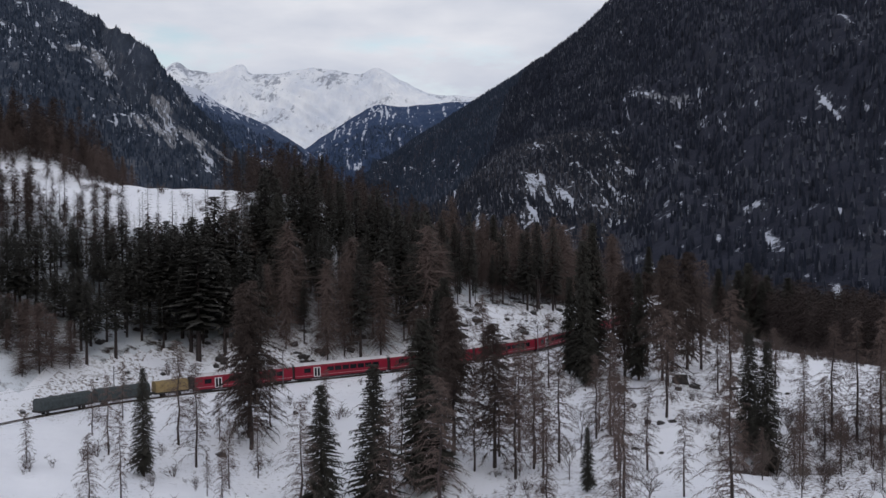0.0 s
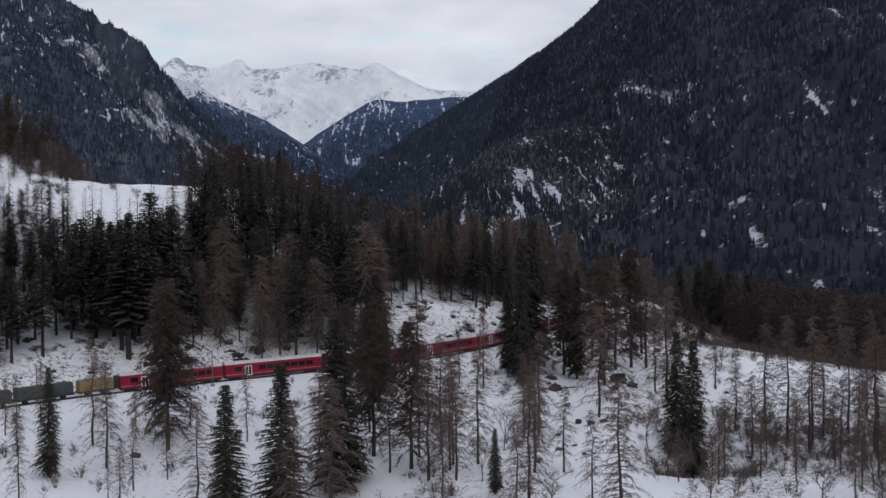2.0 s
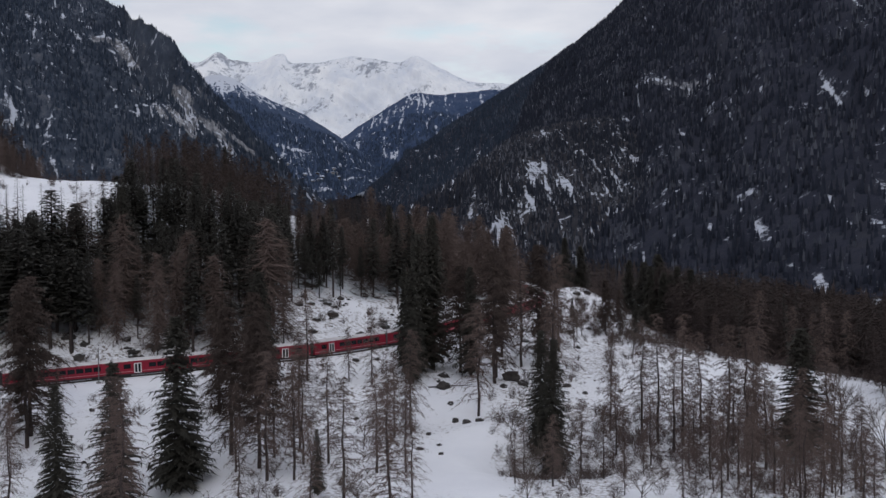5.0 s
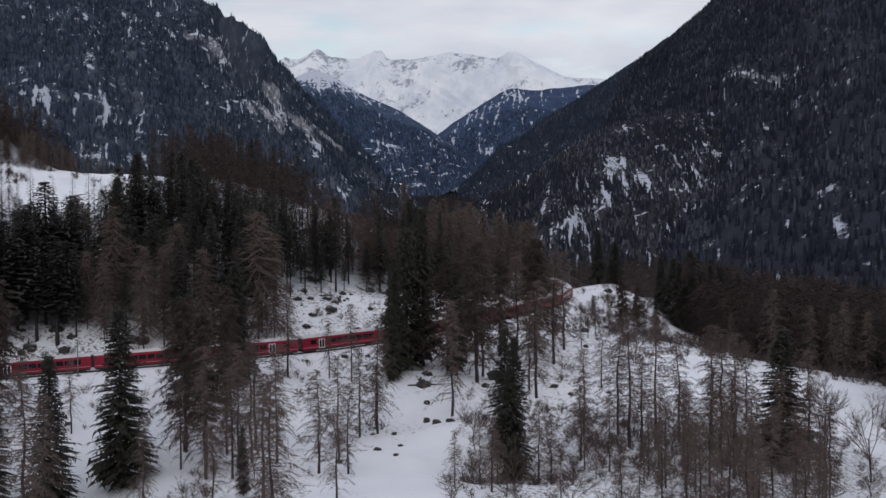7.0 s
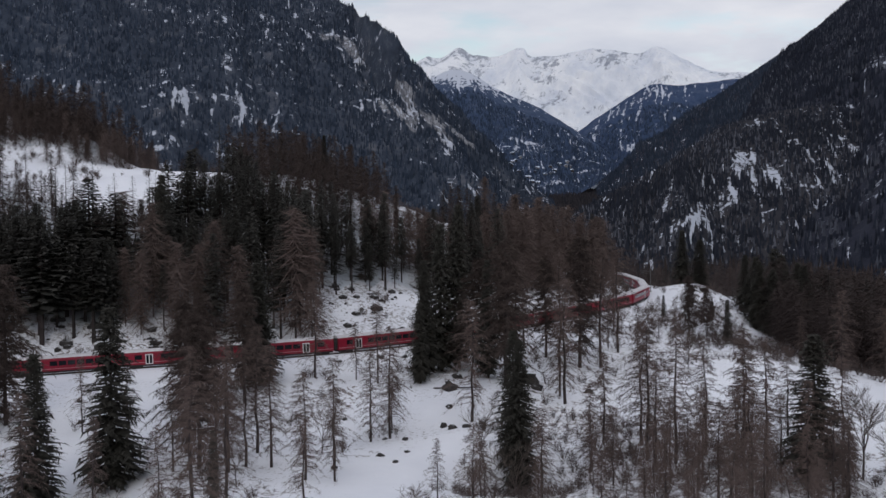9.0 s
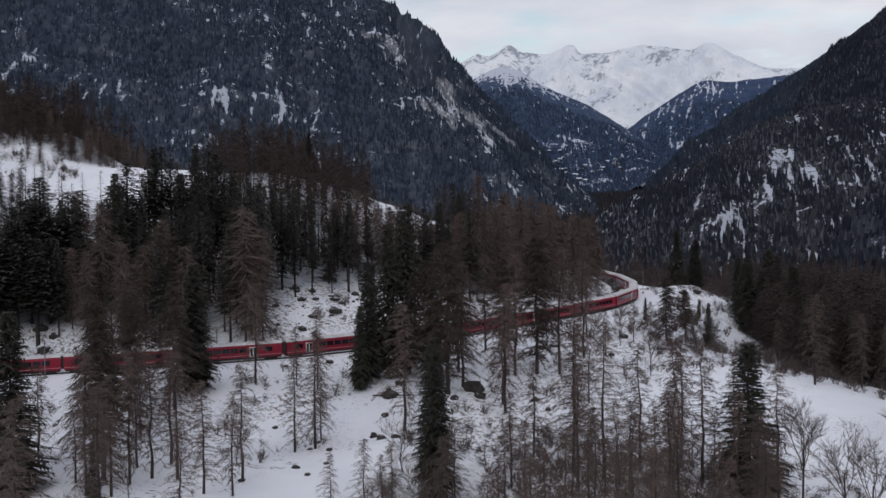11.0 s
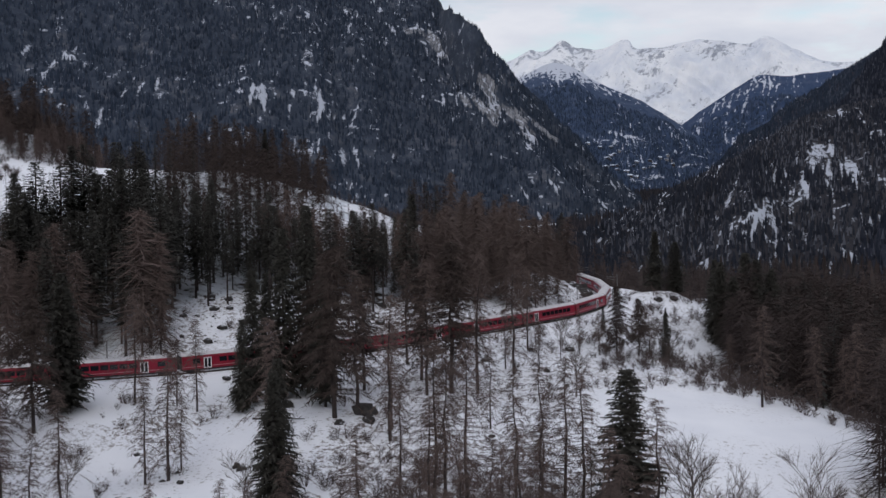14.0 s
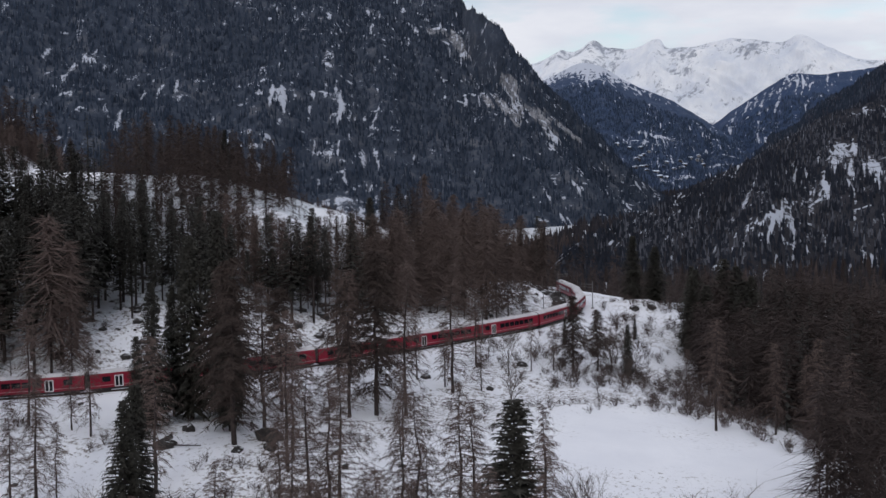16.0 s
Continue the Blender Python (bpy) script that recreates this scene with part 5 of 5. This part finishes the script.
def rock_material():
    m, nt, b = material("snow_capped_rock", 0.9, 0.2)
    stone = ramp(nt, noise_tex(nt, 1.2, 7, 0.65), [(0.3, (0.022, 0.020, 0.020)), (0.7, (0.075, 0.068, 0.066))])
    cap = mixed(nt, 1.0, up_facing(nt, 0.82, 0.97), ramp(nt, noise_tex(nt, 0.9, 5), [(0.45, (0, 0, 0)), (0.55, (1, 1, 1))]), "MULTIPLY")
    nt.links.new(mixed(nt, cap, stone, (0.7, 0.72, 0.77)), b.inputs["Base Color"])
    bump(nt, b, noise_tex(nt, 2.0, 7, 0.7), 0.8, 0.2)
    return m


BOULDER = rock_material()
# x, y, size of the boulders that lie open on the slope
STONES = [(12, 260.5, 1.9), (11, 254, 0.9), (14.5, 257, 1.2), (-1, 252, 1.5), (1.7, 245, 0.8), (6.7, 234, 0.8), (4.2, 236, 0.85), (9, 235, 0.8), (-2.4, 254.5, 0.6), (0.8, 227.5, 0.6), (-3.5, 228.5, 0.45), (4.0, 221, 0.55),
          (1.5, 216, 0.7), (-4.6, 233, 0.4), (-2, 258.5, 1.2), (6, 212, 0.5), (-1.5, 206, 0.6), (-24, 270, 0.9), (-20, 273.5, 0.7), (-30, 263, 0.6)]
STONES += [(23, 262, 0.9), (27, 258, 0.7), (34, 262, 0.6), (-56, 214, 0.7), (-49, 219, 0.5), (-62, 221, 0.6), (12, 327, 0.8), (18, 334, 1.1), (22, 344, 0.9), (-6, 405, 2.2), (-8.5, 409, 2.6), (-11, 413, 2.0), (-4.5, 400, 1.4), (14, 408, 1.5), (17, 412, 1.2), (-69, 254, 1.4), (-65, 257.5, 1.1), (-72, 257, 1.0), (-60, 261, 1.2), (-79, 251, 0.9)]
for _k, (_x, _y, _r) in enumerate(STONES):
    _me = rock_shape(_k, _r, 0.85 if _r == 1.9 else 0.62)
    _me.materials.append(BOULDER)
    _ob = tagged(new("boulder", _me), "dark boulder lying bare on the snow", "rock", "boulders on the slope")
    _ob.location = (_x, _y, float(ground_z(_x, _y)[0]) + 0.12 * _r)
    _ob.rotation_euler = (0, 0, _k * 1.3)


def loose_rocks():
    """Broken rock showing through the snow of the bank above the line and over the slope."""
    r = np.random.RandomState(71)
    n = 9000
    x, y = r.uniform(-110, 60, n), r.uniform(190, 430, n)
    d, _ = track_side(x, y)
    clump = wave(x, y, 14, 72) + 0.5 * wave(x, y, 5, 73)
    ok = (np.hypot(x + 34, y - 289) < 15) & (clump > -0.45) & (d < -4) | (np.hypot((x + 54) / 15, (y - 346) / 10) < 1) & (clump > -0.2) | (d < -4) & (d > -26) & (clump + r.uniform(-0.2, 0.2, n) > 0.02) | (d > 6) & (d < 45) & (clump > 0.62)
    x, y = x[ok], y[ok]
    v = np.array([(math.cos(a) * q, math.sin(a) * q, z) for z, q in ((-0.3, 0.9), (0.25, 0.75)) for a in np.arange(5) * 1.2566] + [(0.1, 0, 0.6)])
    f = [(k, (k + 1) % 5, 5 + (k + 1) % 5) for k in range(5)] + [(k, 5 + (k + 1) % 5, 5 + k) for k in range(5)] + [(5 + k, 5 + (k + 1) % 5, 10) for k in range(5)]
    p = np.stack([x, y, ground_z(x, y)], 1)
    scatter_mesh("loose_rocks", v, np.array(f), p, 0.12 + 1.7 * r.rand(len(p)) ** 5, BOULDER, 74, "broken dark rock showing through the snow", "rocks")


loose_rocks()


def fallen_log(x, y, length, turn):
    root = thing("fallen_log", "dark fallen log lying on the snow", "log", "fallen logs")
    low, high = (float(ground_z(x + length * k * math.cos(turn), y + length * k * math.sin(turn))[0]) for k in (0, 1))
    root.location = (x, y, low + 0.12)
    root.rotation_euler = (0, -math.atan2(high - low, length), turn)
    part("trunk", Shape().tube([(0, 0, 0), (length * 0.5, 0.1, 0), (length, 0, 0)], [0.15, 0.12, 0.06], 7, True).mesh("trunk", BARK, True), root)
    for k in range(5):
        stub = Shape().spike((length * (0.4 + 0.12 * k), 0, 0), (length * (0.45 + 0.12 * k), (-1) ** k * 0.9, 0.5), 0.05, 5)
        part("branch_stub", stub.mesh("branch_stub", BARK), root)


fallen_log(-4, 251, 9, 0.25)


# ---- valley village ----
def chalet(x, y, z, w, l, h, turn, mat):
    root = thing("chalet", "distant alpine house with a snow-covered roof", "house", "village in the valley")
    root.location = (x, y, z)
    root.rotation_euler = (0, 0, turn)
    part("wall", Shape().box((-w / 2, -l / 2, -6), (w / 2, l / 2, h)).mesh("wall", mat), root)
    rf = Shape()
    o, k, t = 1.1, h + w * 0.32, 0.5
    for yy in (-l / 2 - o, l / 2 + o):
        rf.v += [(-w / 2 - o, yy, h - 0.35), (0, yy, k), (w / 2 + o, yy, h - 0.35), (w / 2 + o, yy, h - 0.35 + t), (0, yy, k + t), (-w / 2 - o, yy, h - 0.35 + t)]
    for a in range(6):
        b = (a + 1) % 6
        rf.f += [(a, b, b + 6), (a, b + 6, a + 6)]
    rf.f += [(0, 4, 1), (0, 5, 4), (1, 4, 2), (2, 4, 3), (6, 7, 10), (6, 10, 11), (7, 8, 10), (8, 9, 10)]
    part("roof", rf.mesh("roof", SNOWROOF), root, "snow-covered gable roof")
    for side in (-1, 1):
        for q in (-0.28, 0.28):
            part("window", Shape().box((side * w / 2 - 0.1, q * l - 0.9, h * 0.45), (side * w / 2 + 0.1, q * l + 0.9, h * 0.75)).mesh("window", GLASS), root)


SNOWROOF = plain("roof_snow", (0.62, 0.68, 0.80), 0.8, 0.08, 0.2)
_r = random.Random(81)
for _u, _v, _n, _su, _sv in ((0.48, 0.33, 14, 0.12, 0.09), (0.56, 0.2, 9, 0.09, 0.04), (0.75, 0.35, 7, 0.12, 0.1)):
    for _k in range(_n):
        _q = MID[int(min(0.98, max(0, _u + _r.uniform(-_su, _su))) * (len(MID) - 1)), int(max(0.02, _v + _r.uniform(-_sv, _sv)) * (MID.shape[1] - 1))]
        chalet(*_q, _r.uniform(7, 9), _r.uniform(8, 11), _r.uniform(2.2, 3.5), _r.uniform(0, 3.1), _r.choice((PLASTER, TIMBER)))
